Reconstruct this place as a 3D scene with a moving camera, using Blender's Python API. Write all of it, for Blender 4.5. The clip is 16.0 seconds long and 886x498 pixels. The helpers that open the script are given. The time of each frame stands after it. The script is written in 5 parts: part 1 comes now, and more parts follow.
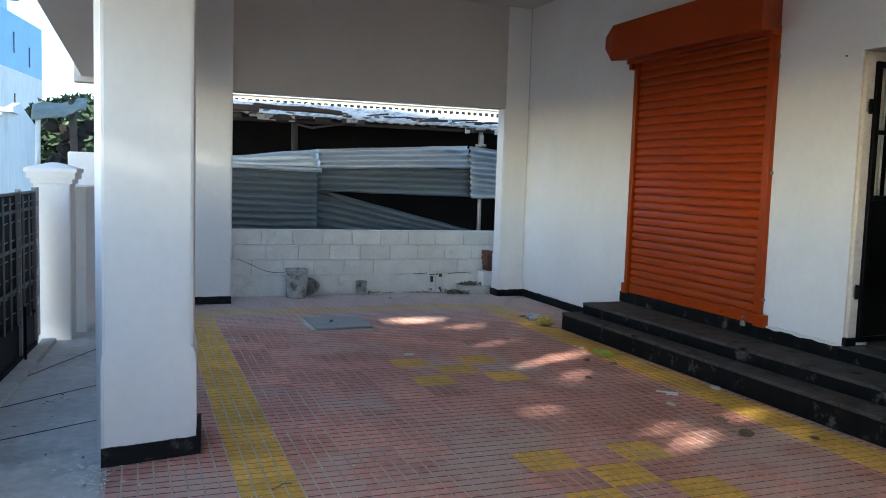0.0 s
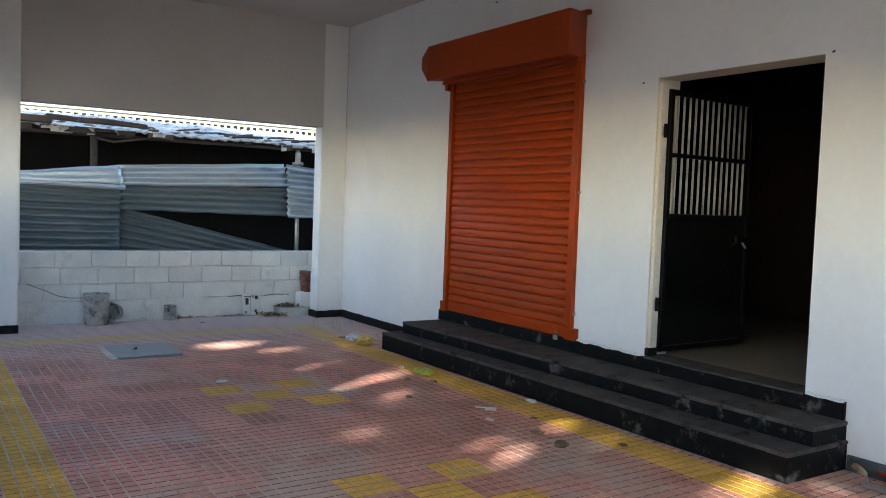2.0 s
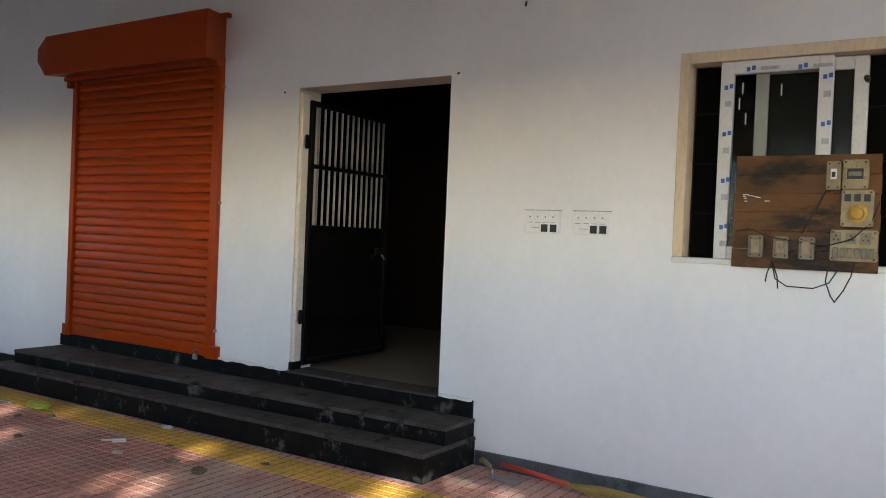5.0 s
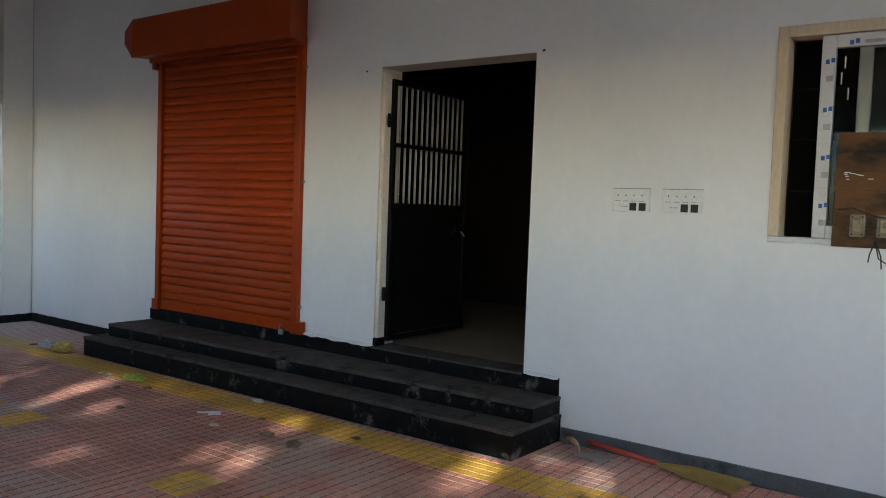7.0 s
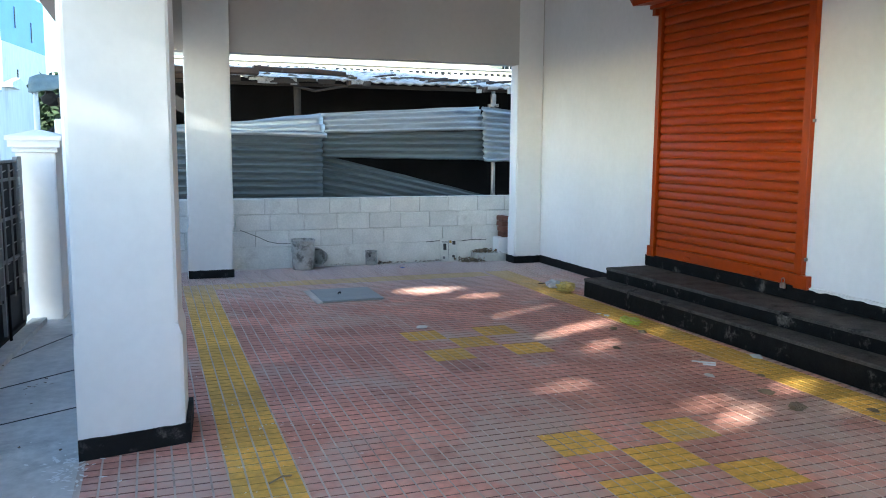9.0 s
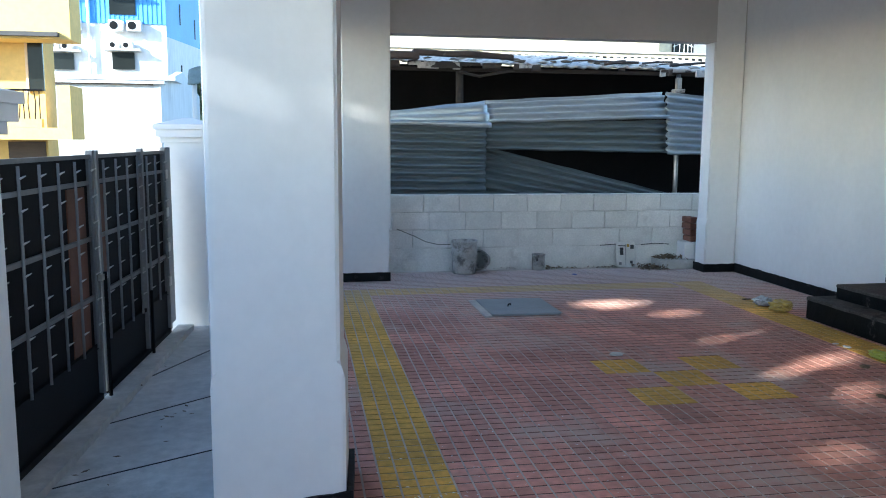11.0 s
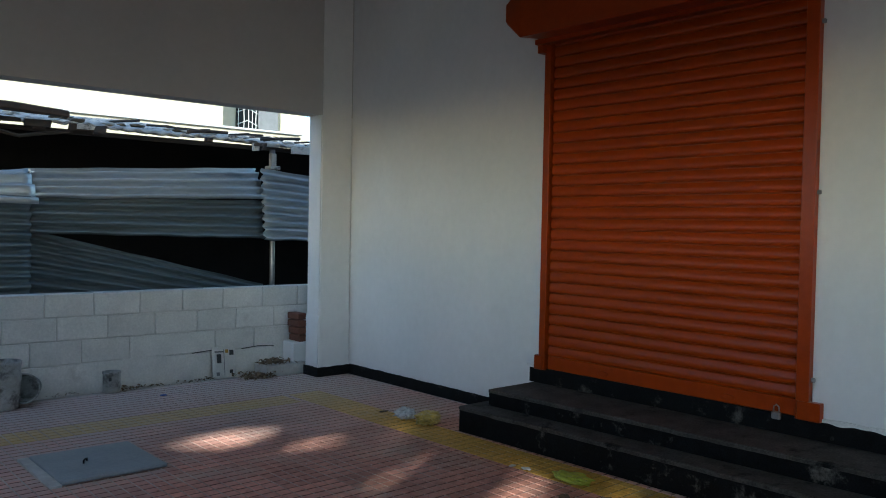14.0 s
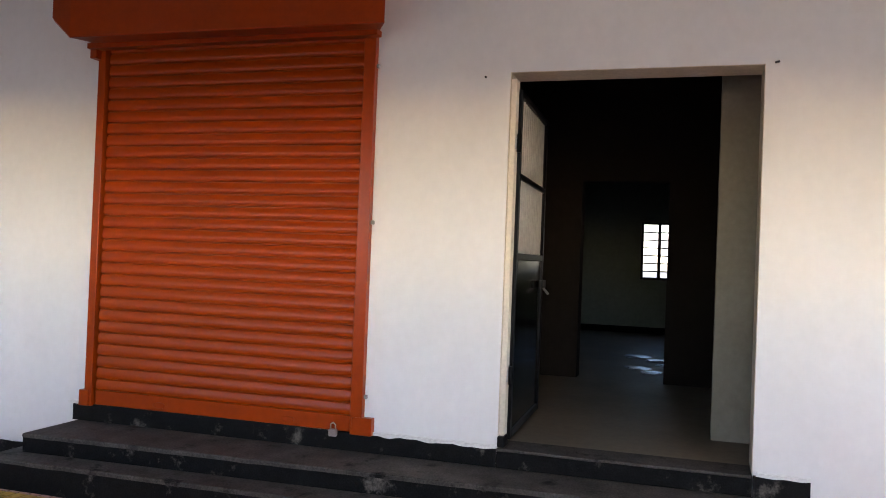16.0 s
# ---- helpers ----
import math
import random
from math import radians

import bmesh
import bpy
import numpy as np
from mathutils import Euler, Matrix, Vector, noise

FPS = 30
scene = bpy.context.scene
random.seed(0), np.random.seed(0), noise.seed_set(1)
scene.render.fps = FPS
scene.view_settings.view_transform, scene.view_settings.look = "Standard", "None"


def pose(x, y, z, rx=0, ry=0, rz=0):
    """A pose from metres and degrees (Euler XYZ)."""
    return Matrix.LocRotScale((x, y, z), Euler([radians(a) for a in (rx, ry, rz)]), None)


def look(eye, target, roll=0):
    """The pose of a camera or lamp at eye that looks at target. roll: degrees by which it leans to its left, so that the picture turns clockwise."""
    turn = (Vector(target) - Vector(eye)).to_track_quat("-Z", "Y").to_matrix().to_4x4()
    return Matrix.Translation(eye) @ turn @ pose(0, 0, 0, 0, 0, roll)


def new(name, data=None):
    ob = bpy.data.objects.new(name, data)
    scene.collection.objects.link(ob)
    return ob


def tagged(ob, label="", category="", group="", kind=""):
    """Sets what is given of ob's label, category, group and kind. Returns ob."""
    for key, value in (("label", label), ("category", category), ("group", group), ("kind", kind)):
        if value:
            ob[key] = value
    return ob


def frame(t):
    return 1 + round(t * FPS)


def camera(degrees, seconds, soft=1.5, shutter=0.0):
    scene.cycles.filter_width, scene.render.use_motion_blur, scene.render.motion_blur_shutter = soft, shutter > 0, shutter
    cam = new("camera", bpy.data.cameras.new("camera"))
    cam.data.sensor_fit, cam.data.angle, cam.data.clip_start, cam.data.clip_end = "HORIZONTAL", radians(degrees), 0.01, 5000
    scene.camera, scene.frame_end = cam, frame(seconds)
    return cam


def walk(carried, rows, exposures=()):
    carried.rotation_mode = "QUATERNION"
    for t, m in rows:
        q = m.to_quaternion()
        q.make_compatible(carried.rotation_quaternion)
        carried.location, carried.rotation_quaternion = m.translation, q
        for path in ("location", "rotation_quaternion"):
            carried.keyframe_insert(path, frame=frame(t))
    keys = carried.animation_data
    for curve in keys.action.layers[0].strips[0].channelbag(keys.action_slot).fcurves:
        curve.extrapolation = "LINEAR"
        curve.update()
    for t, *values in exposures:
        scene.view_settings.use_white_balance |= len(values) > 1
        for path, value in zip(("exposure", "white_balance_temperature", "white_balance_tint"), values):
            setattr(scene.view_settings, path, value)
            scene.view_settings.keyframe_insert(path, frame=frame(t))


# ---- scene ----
cam = camera(57.0, 16.0, soft=1.0)
EXPOSURES = [(0, 1.98, 5900, 4), (2, 2.15, 6050, 5), (3.5, 2.3, 6150, 8), (4.7, 2.05, 6200, 9), (7, 1.5, 6000, 5), (8.5, 2.5, 5800, 1), (9.5, 2.42, 5600, 2), (12, 1.7, 5550, 3), (13.5, 1.28, 5700, 0), (14.5, 1.1, 5800, 0), (15, 1.5, 6050, 7), (16, 2.62, 6600, 18)]
PATH = [
    (0, (-0.197, -4.211, 1.487), (0.507, -2.348, 1.312), 1.8),
    (0.5, (-0.181, -4.19, 1.479), (0.595, -2.353, 1.319), 2.0),
    (1, (-0.16, -4.153, 1.468), (0.71, -2.358, 1.326), 2.0),
    (1.5, (-0.138, -4.119, 1.463), (0.833, -2.375, 1.337), 2.1),
    (2, (-0.133, -4.106, 1.458), (0.963, -2.436, 1.35), 2.1),
    (2.5, (-0.121, -4.105, 1.447), (1.094, -2.519, 1.359), 2.1),
    (3, (-0.09, -4.108, 1.442), (1.247, -2.622, 1.373), 2.0),
    (3.5, (-0.012, -4.127, 1.426), (1.42, -2.732, 1.376), 1.8),
    (4, (0.058, -4.148, 1.441), (1.59, -2.863, 1.398), 1.6),
    (4.5, (0.035, -4.093, 1.416), (1.676, -2.949, 1.389), 2.1),
    (4.7, (0.05, -4.063, 1.407), (1.732, -2.98, 1.384), 2.3),
    (6.8, (-0.053, -3.905, 1.426), (1.605, -2.79, 1.34), 2.4),
    (7, (-0.067, -3.899, 1.453), (1.533, -2.704, 1.346), 2.1),
    (7.5, (-0.073, -3.89, 1.413), (1.345, -2.485, 1.283), 1.9),
    (8, (-0.036, -3.844, 1.399), (1.145, -2.239, 1.229), 1.5),
    (8.5, (0.008, -3.805, 1.395), (0.935, -2.045, 1.184), 0.8),
    (9, (-0.025, -3.76, 1.395), (0.647, -1.893, 1.147), 0.4),
    (9.5, (-0.049, -3.603, 1.39), (0.451, -1.686, 1.112), 0.2),
    (9.7, (-0.066, -3.519, 1.394), (0.38, -1.591, 1.107), 0.3),
    (11.8, (0.0, -2.036, 1.335), (0.336, -0.08, 1.093), 0.3),
    (12, (0.036, -1.872, 1.331), (0.415, 0.078, 1.095), 0.2),
    (12.5, (0.049, -1.583, 1.348), (0.594, 0.33, 1.143), 0.3),
    (13, (0.081, -1.297, 1.334), (0.867, 0.535, 1.184), 0.9),
    (13.5, (0.151, -1.097, 1.328), (1.199, 0.604, 1.231), 1.0),
    (14, (0.103, -1.056, 1.38), (1.424, 0.444, 1.325), 1.1),
    (14.5, (0.057, -0.997, 1.398), (1.602, 0.273, 1.385), 1.3),
    (15, (0.103, -0.974, 1.39), (1.819, 0.053, 1.406), 1.7),
    (15.5, (0.079, -0.893, 1.378), (1.918, -0.108, 1.412), 2.0),
    (16, (0.1, -0.908, 1.4), (2.009, -0.313, 1.427), 2.2),
]
walk(cam, [(t, look(e, g, r)) for t, e, g, r in PATH], EXPOSURES)

# ---------------------------------------------------------------- light
SUN_DIR = Vector((0.78, 0.46, -0.39)).normalized()
world = bpy.data.worlds.new("world")
scene.world = world
world.use_nodes = True
wn = world.node_tree.nodes
sky = wn.new("ShaderNodeTexSky")
sky.sky_type = "NISHITA"
sky.sun_disc = False
sky.sun_elevation = math.asin(-SUN_DIR.z)
sky.sun_rotation = math.atan2(-SUN_DIR.x, -SUN_DIR.y)
sky.dust_density = 0.6
sky.ozone_density = 2.5
world.node_tree.links.new(sky.outputs[0], wn["Background"].inputs[0])
wn["Background"].inputs[1].default_value = 0.15
sun = new("sun", bpy.data.lights.new("sun", "SUN"))
sun.data.energy = 5.0
sun.data.angle = radians(0.5)
sun.data.color = (1.0, 0.93, 0.82)
sun.matrix_world = look((-8, -6, 8), Vector((-8, -6, 8)) + SUN_DIR)

# ---------------------------------------------------------------- materials
def material(name, base, rough=0.6, metal=0.0, spread=0.12, scale=6.0, stain=None, stain_scale=1.2, stain_at=0.55,
             bump=0.15, bump_scale=60.0, piece=0.0, streak=(1, 1, 1), spec=0.5, fine=0.08, drift=None):
    """Painted or mineral surface: two scales of colour variation, stains and fine relief."""
    m = bpy.data.materials.new(name)
    m.use_nodes = True
    n, l = m.node_tree.nodes, m.node_tree.links
    b = n["Principled BSDF"]
    b.inputs["Roughness"].default_value = rough
    b.inputs["Metallic"].default_value = metal
    b.inputs["Specular IOR Level"].default_value = spec
    co = n.new("ShaderNodeTexCoord")
    geo = n.new("ShaderNodeNewGeometry")
    mp = n.new("ShaderNodeMapping")
    mp.inputs["Scale"].default_value = streak
    l.new(geo.outputs["Position"], mp.inputs["Vector"])

    def noise_node(s, detail=5.0, r=0.6):
        t = n.new("ShaderNodeTexNoise")
        t.inputs["Scale"].default_value = s
        t.inputs["Detail"].default_value = detail
        t.inputs["Roughness"].default_value = r
        l.new(mp.outputs["Vector"], t.inputs["Vector"])
        return t

    def mix(kind, fac, a, c):
        x = n.new("ShaderNodeMix")
        x.data_type, x.blend_type = "RGBA", kind
        for sock, v in ((x.inputs[0], fac), (x.inputs[6], a), (x.inputs[7], c)):
            if isinstance(v, (int, float)):
                sock.default_value = v
            elif isinstance(v, tuple):
                sock.default_value = (*v, 1) if len(v) == 3 else v
            else:
                l.new(v, sock)
        return x.outputs[2]

    big = noise_node(scale)
    ramp = n.new("ShaderNodeMapRange")
    ramp.inputs[1].default_value, ramp.inputs[2].default_value = 0.3, 0.7
    ramp.inputs[3].default_value, ramp.inputs[4].default_value = 1 - spread, 1 + spread
    l.new(big.outputs["Fac"], ramp.inputs[0])
    small = noise_node(scale * 14, 3.0)
    ramp2 = n.new("ShaderNodeMapRange")
    ramp2.inputs[1].default_value, ramp2.inputs[2].default_value = 0.3, 0.7
    ramp2.inputs[3].default_value, ramp2.inputs[4].default_value = 1 - fine, 1 + fine
    l.new(small.outputs["Fac"], ramp2.inputs[0])
    mul = n.new("ShaderNodeMath")
    mul.operation = "MULTIPLY"
    l.new(ramp.outputs[0], mul.inputs[0])
    l.new(ramp2.outputs[0], mul.inputs[1])
    val = mul.outputs[0]
    if piece:
        info = n.new("ShaderNodeObjectInfo")
        pr = n.new("ShaderNodeMapRange")
        pr.inputs[3].default_value, pr.inputs[4].default_value = 1 - piece, 1 + piece
        l.new(info.outputs["Random"], pr.inputs[0])
        m2 = n.new("ShaderNodeMath")
        m2.operation = "MULTIPLY"
        l.new(val, m2.inputs[0])
        l.new(pr.outputs[0], m2.inputs[1])
        val = m2.outputs[0]
    grey = n.new("ShaderNodeCombineColor")
    for i in range(3):
        l.new(val, grey.inputs[i])
    col = mix("MULTIPLY", 1.0, tuple(base), grey.outputs[0])
    if stain:
        st = noise_node(stain_scale, 8.0, 0.7)
        sr = n.new("ShaderNodeMapRange")
        sr.interpolation_type = "SMOOTHSTEP"
        sr.inputs[1].default_value, sr.inputs[2].default_value = stain_at, stain_at + 0.16
        l.new(st.outputs["Fac"], sr.inputs[0])
        col = mix("MIX", sr.outputs[0], col, tuple(stain))
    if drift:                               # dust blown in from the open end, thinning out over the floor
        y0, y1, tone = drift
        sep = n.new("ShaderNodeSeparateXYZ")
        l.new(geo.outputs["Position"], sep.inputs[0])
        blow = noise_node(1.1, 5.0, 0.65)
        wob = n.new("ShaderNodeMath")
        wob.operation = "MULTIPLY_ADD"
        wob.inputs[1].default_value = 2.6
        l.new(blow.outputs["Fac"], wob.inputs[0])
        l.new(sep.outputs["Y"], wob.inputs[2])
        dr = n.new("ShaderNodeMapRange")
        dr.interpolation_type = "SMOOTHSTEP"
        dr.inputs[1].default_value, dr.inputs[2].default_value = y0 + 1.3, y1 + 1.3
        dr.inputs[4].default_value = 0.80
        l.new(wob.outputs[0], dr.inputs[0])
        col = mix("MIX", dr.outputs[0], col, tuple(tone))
    l.new(col, b.inputs["Base Color"])
    if bump:
        bn = noise_node(bump_scale, 4.0)
        bp = n.new("ShaderNodeBump")
        bp.inputs["Strength"].default_value = bump
        bp.inputs["Distance"].default_value = 0.004
        l.new(bn.outputs["Fac"], bp.inputs["Height"])
        l.new(bp.outputs[0], b.inputs["Normal"])
    return m


WHITE = material("white_wall_paint", (0.765, 0.755, 0.74), 0.75, spread=0.045, scale=1.3, stain=(0.67, 0.65, 0.63), stain_scale=1.6,
                 stain_at=0.62, bump=0.12, bump_scale=38, streak=(1, 1, 0.9), spec=0.25, fine=0.02)
CREAM = material("cream_reveal_paint", (0.70, 0.62, 0.50), 0.7, spread=0.06, scale=3, stain=(0.45, 0.38, 0.30), stain_at=0.62, bump=0.2)
BEAM = material("undercoat_beam", (0.52, 0.49, 0.46), 0.85, spread=0.05, scale=1.1, stain=(0.54, 0.51, 0.475), stain_at=0.58, bump=0.25, spec=0.2, fine=0.02)
ORANGE = material("orange_enamel", (0.305, 0.037, 0.001), 0.28, spec=0.25, spread=0.05, scale=1.5, stain=(0.27, 0.031, 0.001), stain_scale=1.2, stain_at=0.60, bump=0.0)
ORANGE_DARK = material("orange_hood_enamel", (0.285, 0.034, 0.001), 0.38, spec=0.22, spread=0.10, scale=1.5, stain=(0.23, 0.026, 0.001), stain_scale=2, stain_at=0.58, bump=0.04)
GRANITE = material("black_granite", (0.006, 0.006, 0.006), 0.6, spread=0.4, scale=9, stain=(0.16, 0.145, 0.122), stain_scale=5, stain_at=0.555, bump=0.3, bump_scale=70, fine=0.5, spec=0.12)
DUSTY = material("dusty_granite_tread", (0.075, 0.068, 0.060), 0.8, spread=0.35, scale=6, stain=(0.006, 0.006, 0.006), stain_scale=5, stain_at=0.53, bump=0.25, fine=0.35, spec=0.15)
SKIRT = material("dark_granite_skirting", (0.085, 0.093, 0.097), 0.5, spread=0.35, scale=5, stain=(0.02, 0.021, 0.022), stain_scale=3.5, stain_at=0.54, bump=0.2, fine=0.2)
BLACKSKIRT = material("black_skirting", (0.009, 0.009, 0.0095), 0.6, spec=0.15, spread=0.3, scale=8, stain=(0.12, 0.11, 0.10), stain_scale=7, stain_at=0.58, bump=0.3)
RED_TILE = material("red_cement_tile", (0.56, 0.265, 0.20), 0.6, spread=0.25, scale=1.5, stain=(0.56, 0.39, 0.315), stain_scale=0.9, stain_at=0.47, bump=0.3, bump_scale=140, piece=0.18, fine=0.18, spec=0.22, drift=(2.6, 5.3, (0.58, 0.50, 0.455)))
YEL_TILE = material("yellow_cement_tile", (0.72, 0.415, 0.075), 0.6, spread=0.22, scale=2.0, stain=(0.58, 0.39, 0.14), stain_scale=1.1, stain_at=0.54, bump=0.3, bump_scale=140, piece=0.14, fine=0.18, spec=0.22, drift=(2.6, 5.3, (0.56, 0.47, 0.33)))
# black for the unlit room behind the window and the far skirting
UNLIT_SKIRT_BLACK = material("unlit_room", (0.004, 0.004, 0.004), 0.95, spec=0.05, bump=0)
RUSTY = material("rusty_gutter_sheet", (0.085, 0.055, 0.038), 0.85, spread=0.4, scale=6, stain=(0.24, 0.19, 0.145), stain_scale=7, stain_at=0.56, bump=0.5)
GROUT = material("grey_grout", (0.52, 0.445, 0.385), 0.9, spread=0.25, scale=4, stain=(0.33, 0.25, 0.21), stain_scale=1.6, stain_at=0.50, bump=0.3)
GROOVE = material("darker_red_groove", (0.19, 0.095, 0.075), 0.9, spread=0.4, scale=5, stain=(0.34, 0.25, 0.22), stain_scale=1.3, stain_at=0.54, bump=0.2, spec=0.1)
GROOVE_YEL = material("darker_yellow_groove", (0.40, 0.25, 0.06), 0.9, spread=0.4, scale=5, stain=(0.38, 0.27, 0.12), stain_scale=1.3, stain_at=0.52, bump=0.2, spec=0.1)
CEMENT = material("grey_cement", (0.55, 0.535, 0.50), 0.85, spread=0.18, scale=1.5, stain=(0.38, 0.365, 0.34), stain_scale=0.8, stain_at=0.50, bump=0.4, bump_scale=80, fine=0.12)
DRIVE = material("driveway_concrete", (0.58, 0.56, 0.52), 0.8, spread=0.18, scale=1.2, stain=(0.36, 0.35, 0.325), stain_scale=1.0, stain_at=0.50, bump=0.4, bump_scale=90, fine=0.12)
BLOCK = material("limewashed_block", (0.76, 0.74, 0.70), 0.88, spread=0.09, scale=4, stain=(0.58, 0.55, 0.51), stain_scale=2.5, stain_at=0.58, bump=0.6, bump_scale=70, piece=0.06, fine=0.08)
MORTAR = material("white_mortar", (0.66, 0.64, 0.60), 0.9, spread=0.3, scale=3, stain=(0.30, 0.28, 0.26), stain_scale=2.2, stain_at=0.58, bump=0.5)
# one tin in two tones: shade coloured into the first, skylight into the second
TIN_SHADED = material("weathered_tin_shaded", (0.155, 0.185, 0.20), 0.38, metal=0.3, spread=0.22, scale=2.5, stain=(0.14, 0.16, 0.17), stain_scale=1.4, stain_at=0.56, bump=0.15, bump_scale=30, streak=(0.3, 1, 1.6))
TIN_LIT = material("bent_tin_lit", (0.50, 0.53, 0.54), 0.30, metal=0.55, spread=0.25, scale=2.5, stain=(0.25, 0.28, 0.30), stain_scale=1.8, stain_at=0.55, bump=0.2, bump_scale=25, streak=(0.3, 1, 1.6))
ASBESTOS = material("pale_sheet_roof", (0.60, 0.54, 0.46), 0.9, spread=0.3, scale=3, stain=(0.11, 0.085, 0.065), stain_scale=5, stain_at=0.50, bump=0.6)
TIMBER = material("old_timber", (0.060, 0.046, 0.036), 0.85, spread=0.35, scale=5, stain=(0.15, 0.12, 0.095), stain_at=0.6, bump=0.5, streak=(0.2, 1, 1))
BLACK_METAL = material("black_gate_paint", (0.005, 0.0055, 0.0065), 0.55, spec=0.12, spread=0.2, scale=5, stain=(0.02, 0.02, 0.022), stain_at=0.62, bump=0.1)
DOOR_METAL = material("door_black_enamel", (0.004, 0.004, 0.0045), 0.4, spread=0.2, scale=4, stain=(0.03, 0.027, 0.022), stain_at=0.64, bump=0.1, spec=0.15)
DOOR_GLOSS = material("door_gloss_enamel", (0.006, 0.006, 0.006), 0.16, spread=0.2, scale=4, stain=(0.03, 0.027, 0.022), stain_at=0.66, bump=0.12, bump_scale=9, spec=0.5)
BAR_PAINT = material("worn_grey_bars", (0.42, 0.41, 0.38), 0.45, spread=0.15, scale=14, stain=(0.16, 0.14, 0.12), stain_scale=9, stain_at=0.6, bump=0.1)
GREY_METAL = material("grey_gate_primer", (0.21, 0.215, 0.22), 0.5, spread=0.12, scale=5, stain=(0.10, 0.10, 0.10), stain_at=0.62, bump=0.1)
RUST_PANEL = material("rust_brown_panel", (0.17, 0.075, 0.045), 0.6, spread=0.25, scale=5, stain=(0.08, 0.04, 0.03), stain_at=0.58, bump=0.15)
STEEL = material("worn_steel", (0.45, 0.44, 0.42), 0.35, metal=0.9, spread=0.2, scale=12, stain=(0.22, 0.16, 0.11), stain_at=0.6, bump=0.1)
HATCH = material("grey_painted_hatch", (0.30, 0.325, 0.33), 0.55, spread=0.10, scale=4, stain=(0.21, 0.22, 0.22), stain_scale=3, stain_at=0.56, bump=0.15)
PLASTIC_WHITE = material("white_plastic", (0.74, 0.73, 0.70), 0.4, spread=0.03, scale=5, bump=0.03)
DARK_HOLE = material("black_plastic", (0.008, 0.008, 0.008), 0.5, spread=0.1, bump=0)
UPVC = material("dusty_white_frame", (0.62, 0.62, 0.60), 0.45, spread=0.06, scale=6, stain=(0.50, 0.49, 0.46), stain_scale=7, stain_at=0.6, bump=0.08)
BLUE = material("blue_film_mark", (0.03, 0.10, 0.36), 0.5, spread=0.1, bump=0)
FILM_GREY = material("faded_film_print", (0.36, 0.37, 0.38), 0.5, spread=0.2, scale=40, bump=0)
PLYWOOD = material("stained_meter_board", (0.12, 0.052, 0.014), 0.5, spec=0.25, spread=0.35, scale=3, stain=(0.014, 0.008, 0.004), stain_scale=3.2, stain_at=0.47, bump=0.3, bump_scale=30, streak=(1, 0.6, 1.6))
BAKELITE = material("grubby_switchgear", (0.27, 0.205, 0.105), 0.45, spread=0.3, scale=12, stain=(0.07, 0.05, 0.03), stain_scale=14, stain_at=0.55, bump=0.15)
PALE_GREY = material("pale_meter_case", (0.17, 0.14, 0.095), 0.45, spread=0.35, scale=12, bump=0.1)
YELLOW_LABEL = material("yellow_label", (0.42, 0.25, 0.035), 0.6, spread=0.15, scale=20, bump=0)
CABLE = material("black_cable", (0.012, 0.012, 0.012), 0.55, spread=0.1, bump=0)
BUCKET = material("paint_crusted_pail", (0.40, 0.39, 0.365), 0.75, spread=0.25, scale=9, stain=(0.13, 0.126, 0.118), stain_scale=8, stain_at=0.47, bump=0.6, bump_scale=40)
BRICK = material("red_brick", (0.17, 0.07, 0.045), 0.9, spread=0.2, scale=8, stain=(0.13, 0.07, 0.055), stain_at=0.55, bump=0.6, piece=0.2)
TARP = material("weathered_tarpaulin", (0.16, 0.20, 0.19), 0.6, spread=0.2, scale=4, stain=(0.30, 0.34, 0.33), stain_scale=5, stain_at=0.56, bump=0.3)
PAPER = material("printed_card", (0.70, 0.69, 0.65), 0.8, spread=0.12, scale=8, stain=(0.36, 0.35, 0.33), stain_at=0.6, bump=0.2)
INK = material("dark_print", (0.05, 0.05, 0.05), 0.8, bump=0)
# leaf green at half strength, shade put into the colour
LEAF_SHADE = material("shaded_green_leaves", (0.035, 0.055, 0.02), 0.6, spread=0.4, scale=6, bump=0.1)
LEAF_DRY = material("dry_leaves", (0.16, 0.115, 0.07), 0.85, spread=0.4, scale=20, bump=0.3, piece=0.3)
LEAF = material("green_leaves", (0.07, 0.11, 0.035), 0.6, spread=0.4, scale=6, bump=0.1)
BARK = material("tree_bark", (0.14, 0.11, 0.085), 0.9, spread=0.3, scale=6, bump=0.7, bump_scale=30)
POLY_CLEAR = material("crumpled_clear_plastic", (0.55, 0.56, 0.58), 0.25, spread=0.2, scale=20, bump=0.3)
POLY_YELLOW = material("crumpled_yellow_bag", (0.55, 0.40, 0.10), 0.35, spread=0.35, scale=22, stain=(0.62, 0.56, 0.40), stain_scale=18, stain_at=0.56, bump=0.3)
LIME = material("lime_yellow_wrapper", (0.46, 0.50, 0.05), 0.4, spread=0.25, scale=30, bump=0.2)
BROOM_RED = material("red_broom_grip", (0.50, 0.06, 0.035), 0.4, spread=0.1, bump=0.05)
STRAW = material("broom_straw", (0.40, 0.28, 0.08), 0.8, spread=0.3, scale=30, bump=0.4, streak=(1, 0.2, 1))
TROWEL_WOOD = material("trowel_handle", (0.38, 0.27, 0.14), 0.7, spread=0.2, scale=20, bump=0.2)
BLUE_CLAD = material("blue_cladding", (0.09, 0.30, 0.62), 0.5, spread=0.08, scale=1, bump=0.05)
FAR_WHITE = material("sunlit_white_render", (0.68, 0.67, 0.645), 0.85, spread=0.06, scale=0.6, stain=(0.45, 0.44, 0.415), stain_scale=0.7, stain_at=0.60, bump=0.1, streak=(1, 1, 0.3))
